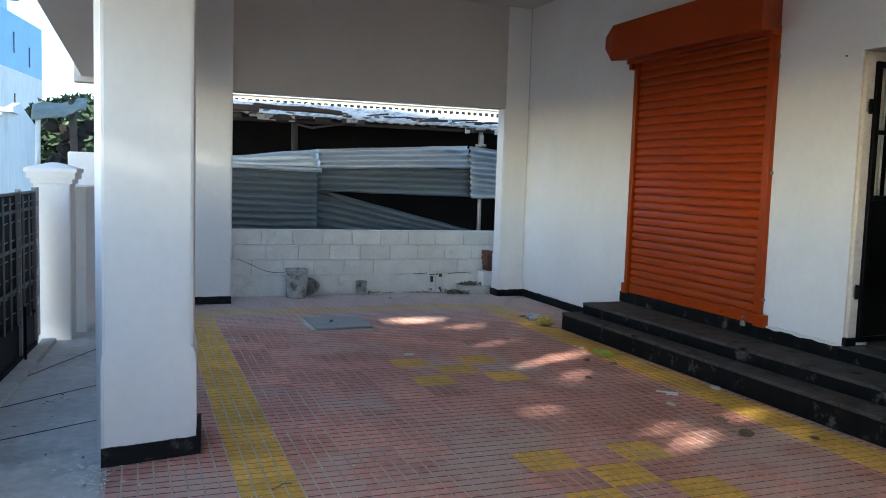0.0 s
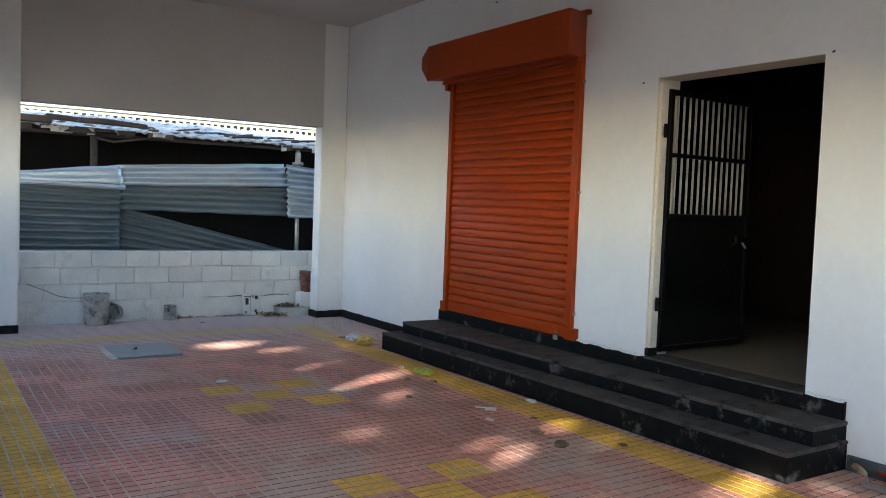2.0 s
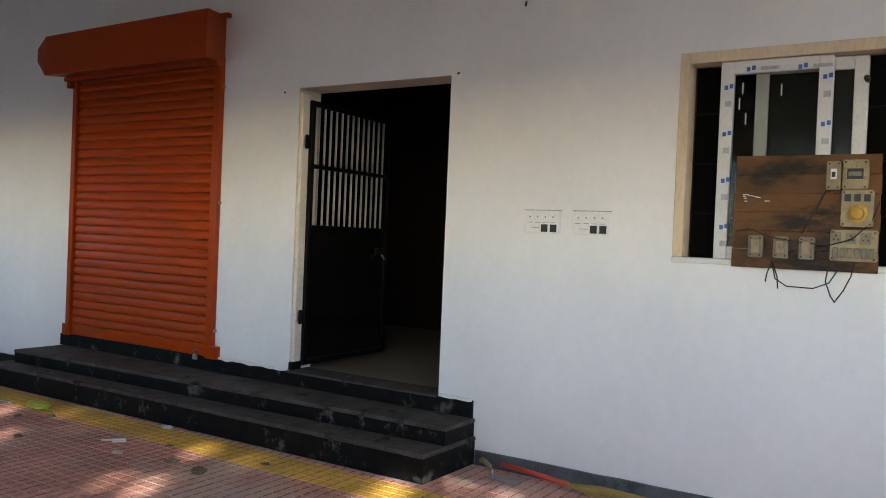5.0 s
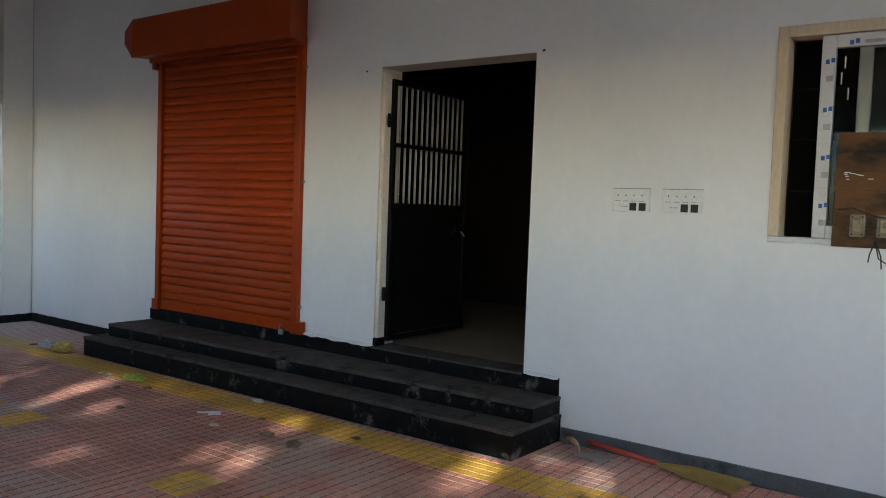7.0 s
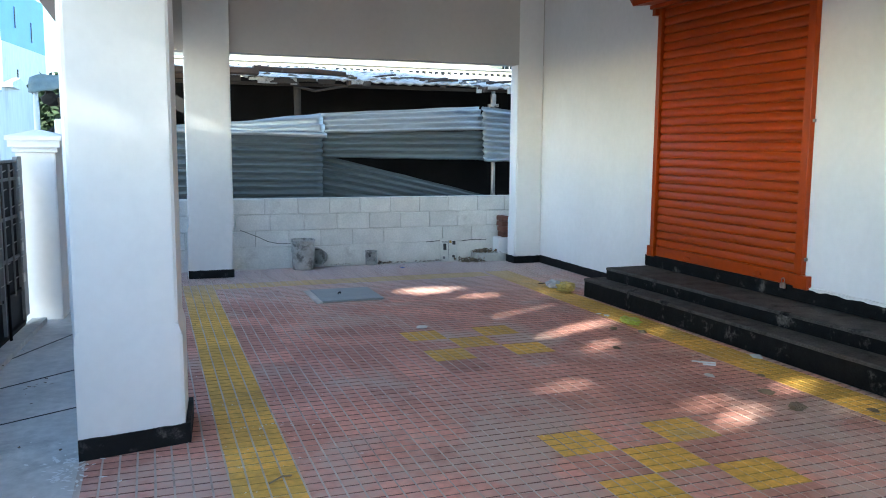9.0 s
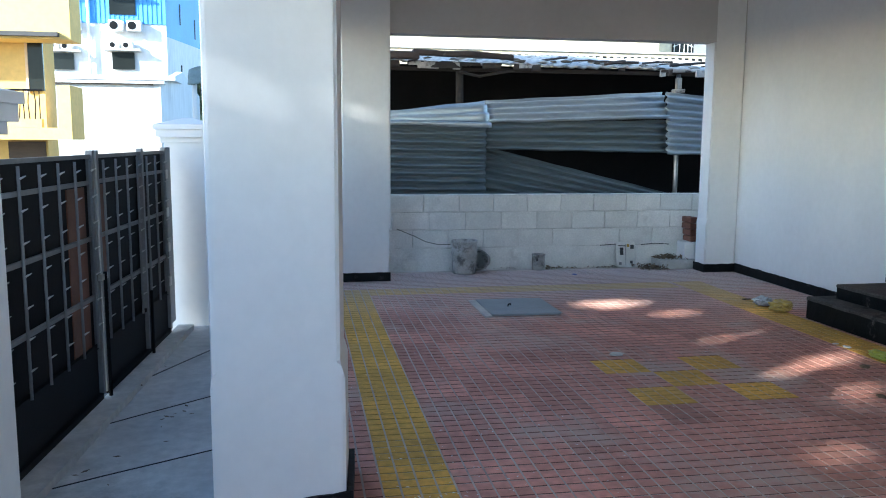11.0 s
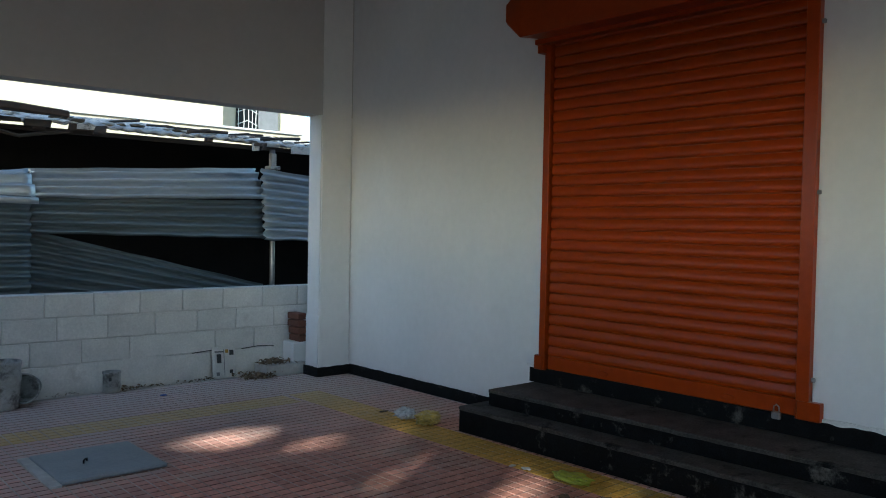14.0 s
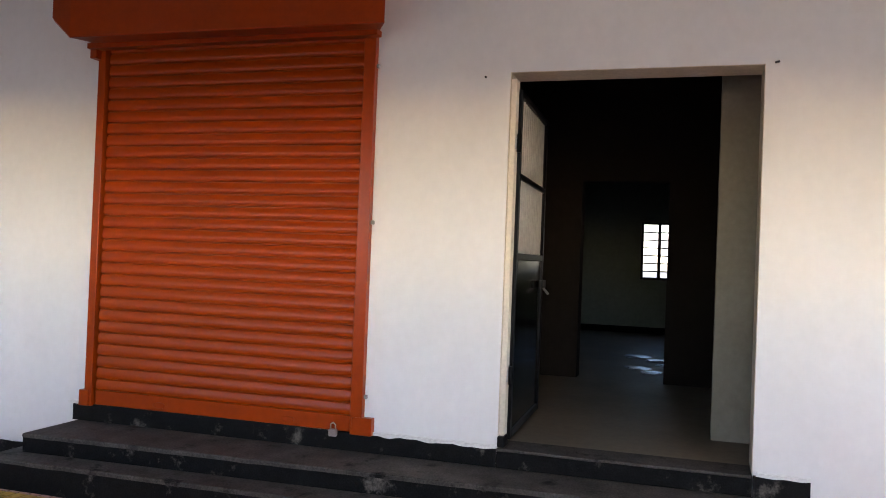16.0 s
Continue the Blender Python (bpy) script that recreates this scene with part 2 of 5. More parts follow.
SHED_WHITE = material("white_sheet_shed", (0.60, 0.62, 0.63), 0.6, spread=0.06, scale=0.8, stain=(0.46, 0.48, 0.49), stain_scale=1.2, stain_at=0.58, bump=0.1, streak=(1, 1, 0.15))
YELLOW_WALL = material("yellow_house_paint", (0.62, 0.44, 0.15), 0.85, spread=0.07, scale=0.8, stain=(0.52, 0.38, 0.18), stain_scale=1.0, stain_at=0.6, bump=0.1)
CREAM_WALL = material("cream_house_paint", (0.68, 0.60, 0.42), 0.85, spread=0.04, scale=0.5, stain=(0.58, 0.50, 0.35), stain_scale=0.5, stain_at=0.62, bump=0.1)
DARK_GLASS = material("dark_window_glass", (0.012, 0.014, 0.013), 0.16, spec=0.2, spread=0.2, scale=1, bump=0)
ASPHALT = material("street_ground", (0.13, 0.122, 0.113), 0.95, spread=0.2, scale=0.6, stain=(0.17, 0.155, 0.14), stain_scale=0.5, stain_at=0.5, bump=0.4)
# the unlit room's darkness is put into this plaster colour
INNER_DARKENED = material("inner_wall_shade_painted", (0.026, 0.020, 0.016), 0.9, spec=0.1, spread=0.08, scale=1.5, stain=(0.018, 0.014, 0.012), stain_at=0.6, bump=0.2)
FAR_ROOM = material("grey_green_room_paint", (0.17, 0.19, 0.165), 0.8, spec=0.1, spread=0.06, scale=1.2, stain=(0.12, 0.13, 0.115), stain_at=0.6, bump=0.15)
# stub plaster is toned down partway to the darkened inner walls
STUB = material("toned_down_stub_plaster", (0.30, 0.265, 0.20), 0.85, spread=0.08, scale=1.5, stain=(0.20, 0.17, 0.13), stain_at=0.58, bump=0.2)
INNER_FLOOR = material("dusty_inner_floor", (0.21, 0.175, 0.125), 0.62, spec=0.2, spread=0.15, scale=1.5, stain=(0.20, 0.18, 0.15), stain_scale=1.4, stain_at=0.58, bump=0.15)


def glass_material(name, tint, rough=0.02):
    m = bpy.data.materials.new(name)
    m.use_nodes = True
    b = m.node_tree.nodes["Principled BSDF"]
    b.inputs["Base Color"].default_value = (*tint, 1)
    b.inputs["Roughness"].default_value = rough
    b.inputs["Transmission Weight"].default_value = 1.0
    b.inputs["IOR"].default_value = 1.2
    return m


# near-black: shade inside the shed put into colour, also the dark sacks
SHED_SHADE_SACK = material("shed_shade_sack_black", (0.012, 0.010, 0.009), 0.9, spread=0.3, scale=3, bump=0.3)
GLASS = glass_material("tinted_pane", (0.80, 0.82, 0.78))

# ---------------------------------------------------------------- mesh helpers
ORIGIN = {}


def box(bm, x0, x1, y0, y1, z0, z1):
    vs = [bm.verts.new(p) for p in ((x0, y0, z0), (x1, y0, z0), (x1, y1, z0), (x0, y1, z0),
                                    (x0, y0, z1), (x1, y0, z1), (x1, y1, z1), (x0, y1, z1))]
    for f in ((3, 2, 1, 0), (4, 5, 6, 7), (0, 1, 5, 4), (1, 2, 6, 5), (2, 3, 7, 6), (3, 0, 4, 7)):
        bm.faces.new([vs[i] for i in f])
    return vs


def boxes(*items, bevel=0.0, seg=1):
    bm = bmesh.new()
    for it in items:
        box(bm, *it)
    if bevel:
        bmesh.ops.bevel(bm, geom=bm.edges[:], offset=bevel, segments=seg, affect="EDGES", clamp_overlap=True)
    return bm


def prism(points, z0, z1, bm=None, scale_top=None):
    """Upright prism over a plan outline (counter-clockwise)."""
    bm = bm or bmesh.new()
    top = scale_top or points
    lo = [bm.verts.new((x, y, z0)) for x, y in points]
    hi = [bm.verts.new((x, y, z1)) for x, y in top]
    n = len(points)
    bm.faces.new(lo[::-1])
    bm.faces.new(hi)
    for i in range(n):
        bm.faces.new((lo[i], lo[(i + 1) % n], hi[(i + 1) % n], hi[i]))
    return bm


def extrude_y(profile, y0, y1, bm=None):
    """Profile of (x, z) points swept along y."""
    bm = bm or bmesh.new()
    a = [bm.verts.new((x, y0, z)) for x, z in profile]
    b = [bm.verts.new((x, y1, z)) for x, z in profile]
    n = len(profile)
    bm.faces.new(a)
    bm.faces.new(b[::-1])
    for i in range(n):
        bm.faces.new((a[i], b[i], b[(i + 1) % n], a[(i + 1) % n]))
    bmesh.ops.recalc_face_normals(bm, faces=bm.faces)
    return bm


def tube(points, radius, sides=8, bm=None, taper=None):
    """Round bar along a line of points."""
    bm = bm or bmesh.new()
    rings = []
    for i, p in enumerate(points):
        p = Vector(p)
        a = Vector(points[max(i - 1, 0)])
        c = Vector(points[min(i + 1, len(points) - 1)])
        d = (c - a).normalized()
        u = d.orthogonal().normalized()
        if rings:
            u = (last - d * last.dot(d)).normalized()
        last = u
        v = d.cross(u)
        r = radius if taper is None else radius + (taper - radius) * i / (len(points) - 1)
        rings.append([bm.verts.new(p + r * (math.cos(k * math.tau / sides) * u + math.sin(k * math.tau / sides) * v)) for k in range(sides)])
    for a, b in zip(rings, rings[1:]):
        for k in range(sides):
            bm.faces.new((a[k], a[(k + 1) % sides], b[(k + 1) % sides], b[k]))
    bm.faces.new(rings[0][::-1])
    bm.faces.new(rings[-1])
    return bm


def lathe(profile, centre, sides=28, bm=None):
    """Turned body from (radius, z) points."""
    bm = bm or bmesh.new()
    cx, cy, cz = centre
    rings = [[bm.verts.new((cx + r * math.cos(k * math.tau / sides), cy + r * math.sin(k * math.tau / sides), cz + z)) for k in range(sides)]
             for r, z in profile]
    for a, b in zip(rings, rings[1:]):
        for k in range(sides):
            bm.faces.new((a[k], a[(k + 1) % sides], b[(k + 1) % sides], b[k]))
    bm.faces.new(rings[0][::-1])
    bm.faces.new(rings[-1])
    return bm


def part(name, bm, mat, parent=None, label="", smooth=False):
    me = bpy.data.meshes.new(name)
    org = ORIGIN.get(parent, Vector()) if parent else Vector()
    if org.length:
        bmesh.ops.translate(bm, verts=bm.verts, vec=-org)
    bm.to_mesh(me)
    bm.free()
    me.materials.append(mat)
    if smooth:
        me.polygons.foreach_set("use_smooth", [True] * len(me.polygons))
    ob = new(name, me)
    if parent:
        ob.parent = parent
        ORIGIN[ob] = org
    if label:
        tagged(ob, label=label)
    return ob


def thing(name, at, label, category, group=""):
    ob = new(name)
    ob.empty_display_size = 0.1
    ob.location = at
    ORIGIN[ob] = Vector(at)
    return tagged(ob, label=label, category=category, group=group)


def structure(name, bm, mat, label, category, smooth=False):
    return tagged(part(name, bm, mat, smooth=smooth), label=label, category=category, kind="structure")


def set_piece(name, mesh, parent, loc, rot=0.0):
    ob = new(name, mesh)
    ob.parent = parent
    ob.location = loc
    ob.rotation_euler = (0, 0, rot)
    return ob


def mesh_of(name, bm, mat):
    me = bpy.data.meshes.new(name)
    bm.to_mesh(me)
    bm.free()
    me.materials.append(mat)
    return me


def crumple(bm, amount, scale, seed=0.0):
    for v in bm.verts:
        p = v.co * scale + Vector((seed, seed * 1.7, seed * 0.3))
        v.co += amount * noise.noise_vector(p)


# ---------------------------------------------------------------- large structure
WX = 4.46            # face of the long wall
CEIL = 3.62
BEAM_Y, BEAM_BACK, BEAM_Z = 5.19, 5.40, 2.362
DOOR = (-1.205, 0.100, 0.392, 2.445)
SHUT = (0.885, 2.80, 0.385, 2.74)
WIN = (-4.05, -2.675, 1.325, 2.455)
BACK_Y = -8.0

ground = bmesh.new()
box(ground, -400, 400, -400, 400, -0.6, -0.10)
structure("ground", ground, ASPHALT, "dusty grey street ground stretching away from the building", "ground")
structure("floor", boxes((-0.36, 4.455, BACK_Y, 5.62, -0.3, -0.0045)), GROUT, "grouted bed under red and yellow porch tiles", "floor")
structure("driveway", prism([(-1.62, BACK_Y), (-0.362, BACK_Y), (-0.362, 6.2), (-0.75, 6.2)], -0.3, -0.02), DRIVE, "stained grey concrete driveway beside the porch", "driveway")
joints = bmesh.new()
for x0, ya, yb in ((-1.40, 0.40, 0.98), (-1.35, 1.05, 1.87), (-1.20, 1.60, 3.30), (-1.48, -1.05, -0.55)):
    tube([(x0, ya, -0.0215), ((x0 - 0.364) / 2, (ya + yb) / 2 + 0.01, -0.0215), (-0.364, yb, -0.0215)], 0.006, 5, joints)
tagged(part("driveway_joints", joints, DARK_HOLE), label="dark cracked joints across the concrete driveway", category="joint", kind="structure")

w = bmesh.new()
T0, T1 = WX, WX + 0.23
box(w, T0, T1, BACK_Y, WIN[0], 0, CEIL)
box(w, T0, T1, WIN[0], WIN[1], 0, WIN[2])
box(w, T0, T1, WIN[0], WIN[1], WIN[3], CEIL)
box(w, T0, T1, WIN[1], DOOR[0], 0, CEIL)
box(w, T0, T1, DOOR[0], DOOR[1], 0, 0.24)
box(w, T0, T1, DOOR[0], DOOR[1], DOOR[3], CEIL)
box(w, T0, T1, DOOR[1], SHUT[0], 0, CEIL)
box(w, T0, T1, SHUT[0], SHUT[1], 0, SHUT[2])
box(w, T0, T1, SHUT[0], SHUT[1], SHUT[3], CEIL)
box(w, T0, T1, SHUT[1], BEAM_BACK, 0, CEIL)
structure("wall_east", w, WHITE, "white painted masonry wall with shutter, doorway and window", "wall")
structure("wall_north", boxes((-0.80, WX, BEAM_Y, BEAM_BACK, BEAM_Z, CEIL)), BEAM, "greyish undercoated beam wall above the open end", "wall")
structure("ceiling", boxes((-0.72, WX + 0.23, BACK_Y, BEAM_BACK, CEIL, CEIL + 0.14)), BEAM, "plain off-white concrete porch ceiling", "ceiling")
structure("side_beam", boxes((-0.36, 0.12, BACK_Y, BEAM_Y - 0.003, 2.46, CEIL)), BEAM, "plain concrete beam along the driveway side", "beam")
structure("sunshade_slab", boxes((-0.73, -0.363, BACK_Y, BEAM_BACK - 0.02, 2.42, 2.54), bevel=0.008), BEAM, "thin concrete sunshade slab projecting over the driveway", "sunshade")
structure("wall_south", boxes((-1.9, WX + 0.23, BACK_Y - 0.2, BACK_Y - 0.002, -0.1, 1.5)), WHITE, "plain white wall closing the near end", "wall")


def pillar(name, low, high, skirt_h, zc, z_top, label):
    """Plastered column with a slightly wider foot."""
    p = thing(name, (low[0][0], low[0][1], 0), label, "pillar")
    p["kind"] = "structure"
    bm = prism(low, 0.0, zc)
    prism(low, zc, zc + 0.06, bm, high)
    prism(high, zc + 0.06, z_top, bm)
    bmesh.ops.remove_doubles(bm, verts=bm.verts, dist=1e-4)
    inner = [f for f in bm.faces if abs(f.normal.z) > 0.9 and 0.01 < f.calc_center_median().z < z_top - 0.01]
    bmesh.ops.delete(bm, geom=inner, context="FACES")
    bmesh.ops.bevel(bm, geom=[e for e in bm.edges if abs((e.verts[0].co - e.verts[1].co).z) > 0.2], offset=0.012, segments=2, affect="EDGES")
    part("shaft", bm, WHITE, p)
    return p


def skirt(pillar_ob, p, q, h, t=0.012, lift=0.0):
    d = (Vector(q) - Vector(p)).normalized()
    nrm = Vector((d.y, -d.x))
    a, b = Vector(p) - d * 0.003, Vector(q) + d * 0.01
    pts = [a + nrm * 0.001, b + nrm * 0.001, b + nrm * t, a + nrm * t]
    bm = prism([tuple(x) for x in pts][::-1], lift, h)
    bmesh.ops.recalc_face_normals(bm, faces=bm.faces)
    bmesh.ops.subdivide_edges(bm, edges=[e for e in bm.edges if e.calc_length() > 0.2], cuts=7)
    for v in bm.verts:
        if v.co.z > h - 0.01:
            v.co.z += 0.006 * noise.noise(v.co * 23)
    part("skirting", bm, BLACKSKIRT, pillar_ob, "black stone skirting strip")


P1 = [(-0.360, 0.052), (0.096, 0.147), (0.128, 0.54), (-0.40, 0.48)]
P1U = [(-0.353, 0.055), (0.078, 0.146), (0.112, 0.52), (-0.402, 0.46)]
p1 = pillar("pillar_front", P1, P1U, 0.09, 0.52, 2.462, "white plastered square column with black skirting on the porch edge")
skirt(p1, P1[0], P1[1], 0.095)
skirt(p1, P1[1], P1[2], 0.095, 0.024)
P2 = [(0.335, 5.10), (0.788, 5.10), (0.788, 5.40), (0.335, 5.40)]
P2U = [(0.348, 5.102), (0.803, 5.102), (0.806, 5.398), (0.352, 5.398)]
p2 = pillar("pillar_far", P2, P2U, 0.08, 0.50, CEIL - 0.004, "white plastered column with black skirting at the open end")
skirt(p2, P2[0], P2[1], 0.085)
P3 = [(4.115, 5.18), (WX - 0.002, 5.18), (WX - 0.002, 5.40), (4.115, 5.40)]
P3U = [(4.125, 5.185), (WX - 0.002, 5.185), (WX - 0.002, 5.398), (4.125, 5.398)]
p3 = pillar("pillar_corner", P3, P3U, 0.08, 0.50, CEIL - 0.004, "white plastered corner pilaster with dark stone skirting")
skirt(p3, P3[0], P3[1], 0.085)
skirt(p3, P3[3], P3[0], 0.085)

# wall skirtings
for y0, y1, nm in ((2.95, 5.165, "baseboard_far"), (-8.0, -1.50, "baseboard_near")):
    bm = boxes((WX - 0.014, WX - 0.001, y0, y1, 0, 0.092))
    bmesh.ops.subdivide_edges(bm, edges=[e for e in bm.edges if e.calc_length() > 0.5], cuts=40)
    for v in bm.verts:
        if v.co.z > 0.05:
            v.co.z += 0.006 * noise.noise(v.co * 9)
    structure(nm, bm, SKIRT if nm == "baseboard_near" else BLACKSKIRT, "scuffed dark stone skirting with white paint smears", "skirting")

# ---------------------------------------------------------------- steps
SEND = -1.49
Z1, Z2, Z3 = 0.172, 0.284, 0.392          # low tread, high tread, plinth top
steps = thing("entrance_steps", (4.2, 0.8, 0), "two long black granite steps, dusty and worn, below the wall", "steps")


def step_course(xa, xb, y0, y1, z0, z1):
    """One step: xa is its front at y0, xb its front at y1; a riser with a worn tread slab on it."""
    back = WX - 0.001
    bm = prism([(xa, y0), (back, y0), (back, y1), (xb, y1)], z0, z1 - 0.026)
    long_edges = [e for e in bm.edges if e.calc_length() > 1]
    bmesh.ops.subdivide_edges(bm, edges=long_edges, cuts=60)
    for v in bm.verts:
        if v.co.x < back - 0.1:
            v.co.x += 0.004 * noise.noise(v.co * 6 + Vector((0, 3, 0)))
    part("riser", bm, GRANITE, steps)
    bm = prism([(xa - 0.008, y0 - 0.008), (back, y0 - 0.008), (back, y1 + 0.004), (xb - 0.008, y1 + 0.004)], z1 - 0.0255, z1)
    bmesh.ops.subdivide_edges(bm, edges=[e for e in bm.edges if e.calc_length() > 1], cuts=90)
    bmesh.ops.bevel(bm, geom=[e for e in bm.edges if len(e.link_faces) == 2 and e.calc_face_angle() > 1], offset=0.005, segments=2, affect="EDGES")
    for v in bm.verts:
        if v.co.x < back - 0.05:
            v.co.z += 0.003 * noise.noise(v.co * 11) - 0.006 * max(0.0, noise.noise(v.co * 4.3) - 0.25)
            v.co.x += 0.004 * noise.noise(v.co * 7 + Vector((9, 0, 0))) + 0.010 * max(0.0, noise.noise(v.co * 9 + Vector((0, 5, 0))) - 0.3)
    part("tread", bm, DUSTY, steps, "dusty dark granite tread")


step_course(3.885, 3.825, SEND, 2.97, 0, Z1)
step_course(4.125, 3.995, SEND + 0.01, 2.86, Z1 + 0.0005, Z2)
for y0, y1 in ((SEND + 0.02, DOOR[0] - 0.003), (DOOR[1] + 0.003, 2.90)):
    bm = boxes((WX - 0.022, WX - 0.001, y0, y1, Z2 + 0.001, Z3))
    bmesh.ops.subdivide_edges(bm, edges=[e for e in bm.edges if e.calc_length() > 0.15], cuts=18)
    for v in bm.verts:
        if v.co.z > Z3 - 0.02:
            v.co.z += 0.009 * noise.noise(v.co * 8)
    part("plinth_band", bm, GRANITE, steps, "black granite band against the wall")
part("threshold", boxes((WX - 0.026, WX + 0.20, DOOR[0] + 0.002, DOOR[1] - 0.002, Z2 + 0.001, Z3 - 0.0155), bevel=0.004), GRANITE, steps, "black granite door threshold")
bm = boxes((WX - 0.032, WX + 0.20, DOOR[0] + 0.002, DOOR[1] - 0.002, Z3 - 0.015, Z3), bevel=0.004)
bmesh.ops.subdivide_edges(bm, edges=[e for e in bm.edges if e.calc_length() > 0.5], cuts=24)
for v in bm.verts:
    if v.co.x < WX:
        v.co.z += 0.004 * noise.noise(v.co * 9)
part("threshold_slab", bm, DUSTY, steps, "dusty granite slab on the threshold")

# white paint smears along the plinth top
smear = bmesh.new()
for y0, y1 in ((-1.47, -1.22), (0.10, 0.84), (2.84, 2.94)):
    n = int((y1 - y0) / 0.012)
    last = None
    for q in range(n + 1):
        y = y0 + (y1 - y0) * q / n
        c = Z3 + 0.001 + 0.009 * noise.noise(Vector((WX, y, 0)) * 8)
        hgt = 0.004 + 0.016 * max(0.0, noise.noise(Vector((y * 9, 1.0, 2.0))) + 0.15)
        cur = [smear.verts.new((WX - 0.0235, y, c - hgt)), smear.verts.new((WX - 0.0235, y, c + 0.012)), smear.verts.new((WX - 0.002, y, c + 0.012))]
        if last:
            smear.faces.new((last[0], last[1], cur[1], cur[0]))
            smear.faces.new((last[1], last[2], cur[2], cur[1]))
        last = cur
tagged(part("paint_smears", smear, PLASTIC_WHITE), label="white paint drips smeared along the black plinth", category="paint smear", kind="structure")

# ---------------------------------------------------------------- roller shutter
shutter = thing("roller_shutter", (WX, 1.83, SHUT[2]), "closed orange painted steel roller shutter with hood box", "roller shutter")
ys0, ys1 = SHUT[0] + 0.07, SHUT[1] - 0.07
z_slat0, z_slat1, pitch = 0.485, 2.72, 0.0745
slat_mesh = None
k = 0
z = z_slat0
while z < z_slat1:
    if slat_mesh is None:
        prof = [(0.004, 0.0), (-0.001, 0.0008), (-0.005, 0.0035)]
        prof += [(-0.005 - 0.0095 * math.sin(math.pi * (0.10 + 0.84 * i / 9) ** 0.72), 0.006 + (pitch - 0.014) * i / 9) for i in range(10)]
        prof += [(-0.002, pitch - 0.0055), (0.004, pitch - 0.0035), (0.004, pitch), (0.022, pitch), (0.022, 0.0)]
        bm = extrude_y(prof, ys0, ys1)
        bmesh.ops.translate(bm, verts=bm.verts, vec=(0, -1.83, 0))
        slat_mesh = mesh_of("slat", bm, ORANGE)
    set_piece("slat", slat_mesh, shutter, (-0.008, 0, z - SHUT[2]))
    z += pitch
    k += 1
part("bottom_bar", boxes((WX - 0.024, WX + 0.01, ys0, ys1, 0.394, 0.487), bevel=0.003), ORANGE, shutter, "flat orange bottom rail")
for y in (2.25, 1.36):
    bm = lathe([(0.045, 0), (0.045, 0.004), (0.035, 0.007)], (0, 0, 0), 20)
    bmesh.ops.scale(bm, verts=bm.verts, vec=(0.42, 1.0, 1.0))
    bmesh.ops.rotate(bm, verts=bm.verts, matrix=Matrix.Rotation(radians(-90), 3, "Y"))
    bmesh.ops.translate(bm, verts=bm.verts, vec=(WX - 0.0245, y, 0.43))
    part("grip_recess", bm, ORANGE_DARK, shutter)
for y0, y1, f0, f1 in ((SHUT[0], SHUT[0] + 0.072, SHUT[0] - 0.065, SHUT[0] + 0.06), (SHUT[1] - 0.055, SHUT[1], SHUT[1] - 0.04, SHUT[1] + 0.035)):
    part("guide_rail", boxes((WX - 0.045, WX + 0.02, y0, y1, 0.385, 2.73), bevel=0.003), ORANGE, shutter)
    part("rail_foot", boxes((WX - 0.052, WX - 0.003, f0, f1, 0.385, 0.485), bevel=0.003), ORANGE, shutter)
HY0, HY1 = 0.72, 2.93
hx = WX - 0.34
bm = bmesh.new()
cap = 0.16
hood_rings = []
for y, pr in ((HY0, [(WX - 0.002, 3.05), (hx + 0.005, 3.01), (hx, 2.99), (hx, 2.66), (hx + 0.004, 2.652), (WX - 0.002, 2.70)]),
              (HY1 - cap, [(WX - 0.002, 3.05), (hx + 0.005, 3.00), (hx, 2.98), (hx, 2.67), (hx + 0.004, 2.662), (WX - 0.002, 2.70)]),
              (HY1, [(WX - 0.002, 2.97), (hx + 0.05, 2.93), (hx + 0.03, 2.91), (hx + 0.03, 2.80), (hx + 0.05, 2.78), (WX - 0.002, 2.79)])):
    hood_rings.append([bm.verts.new((x, y + (0.17 if y == HY0 and x > WX - 0.01 else 0.0), zz)) for x, zz in pr])
for a, b in zip(hood_rings, hood_rings[1:]):
    for i in range(6):
        bm.faces.new((a[i], b[i], b[(i + 1) % 6], a[(i + 1) % 6]))
bm.faces.new(hood_rings[0])
bm.faces.new(hood_rings[-1][::-1])
bmesh.ops.recalc_face_normals(bm, faces=bm.faces)
part("hood", bm, ORANGE_DARK, shutter, "orange sheet-metal shutter hood")
part("hood_bracket", boxes((WX - 0.05, WX - 0.003, HY0 + 0.11, HY0 + 0.45, 3.03, 3.065), bevel=0.003), ORANGE_DARK, shutter)
part("hood_plate", boxes((WX - 0.09, WX - 0.003, SHUT[1] - 0.02, SHUT[1] + 0.03, 2.60, 2.74), bevel=0.003), ORANGE_DARK, shutter)
part("hood_lip", boxes((WX - 0.12, WX - 0.048, HY0 + 0.13, HY1 - 0.10, 2.655, 2.69), bevel=0.003), ORANGE_DARK, shutter)
for y, zz in ((SHUT[1] + 0.006, 2.45), (SHUT[1] + 0.006, 1.62), (SHUT[1] + 0.006, 0.66), (SHUT[0] - 0.006, 2.5), (SHUT[0] - 0.006, 1.6), (SHUT[0] - 0.006, 0.60)):
    part("rail_bolt", boxes((WX - 0.022, WX - 0.001, y - 0.012, y + 0.012, zz - 0.012, zz + 0.012), bevel=0.004), GREY_METAL, shutter)
lock = thing("padlock", (WX - 0.05, 1.06, 0.36), "small brass padlock hanging on the shutter's bottom rail", "padlock")
part("lock_body", boxes((WX - 0.052, WX - 0.028, 1.035, 1.085, 0.362, 0.405), bevel=0.005), STEEL, lock)
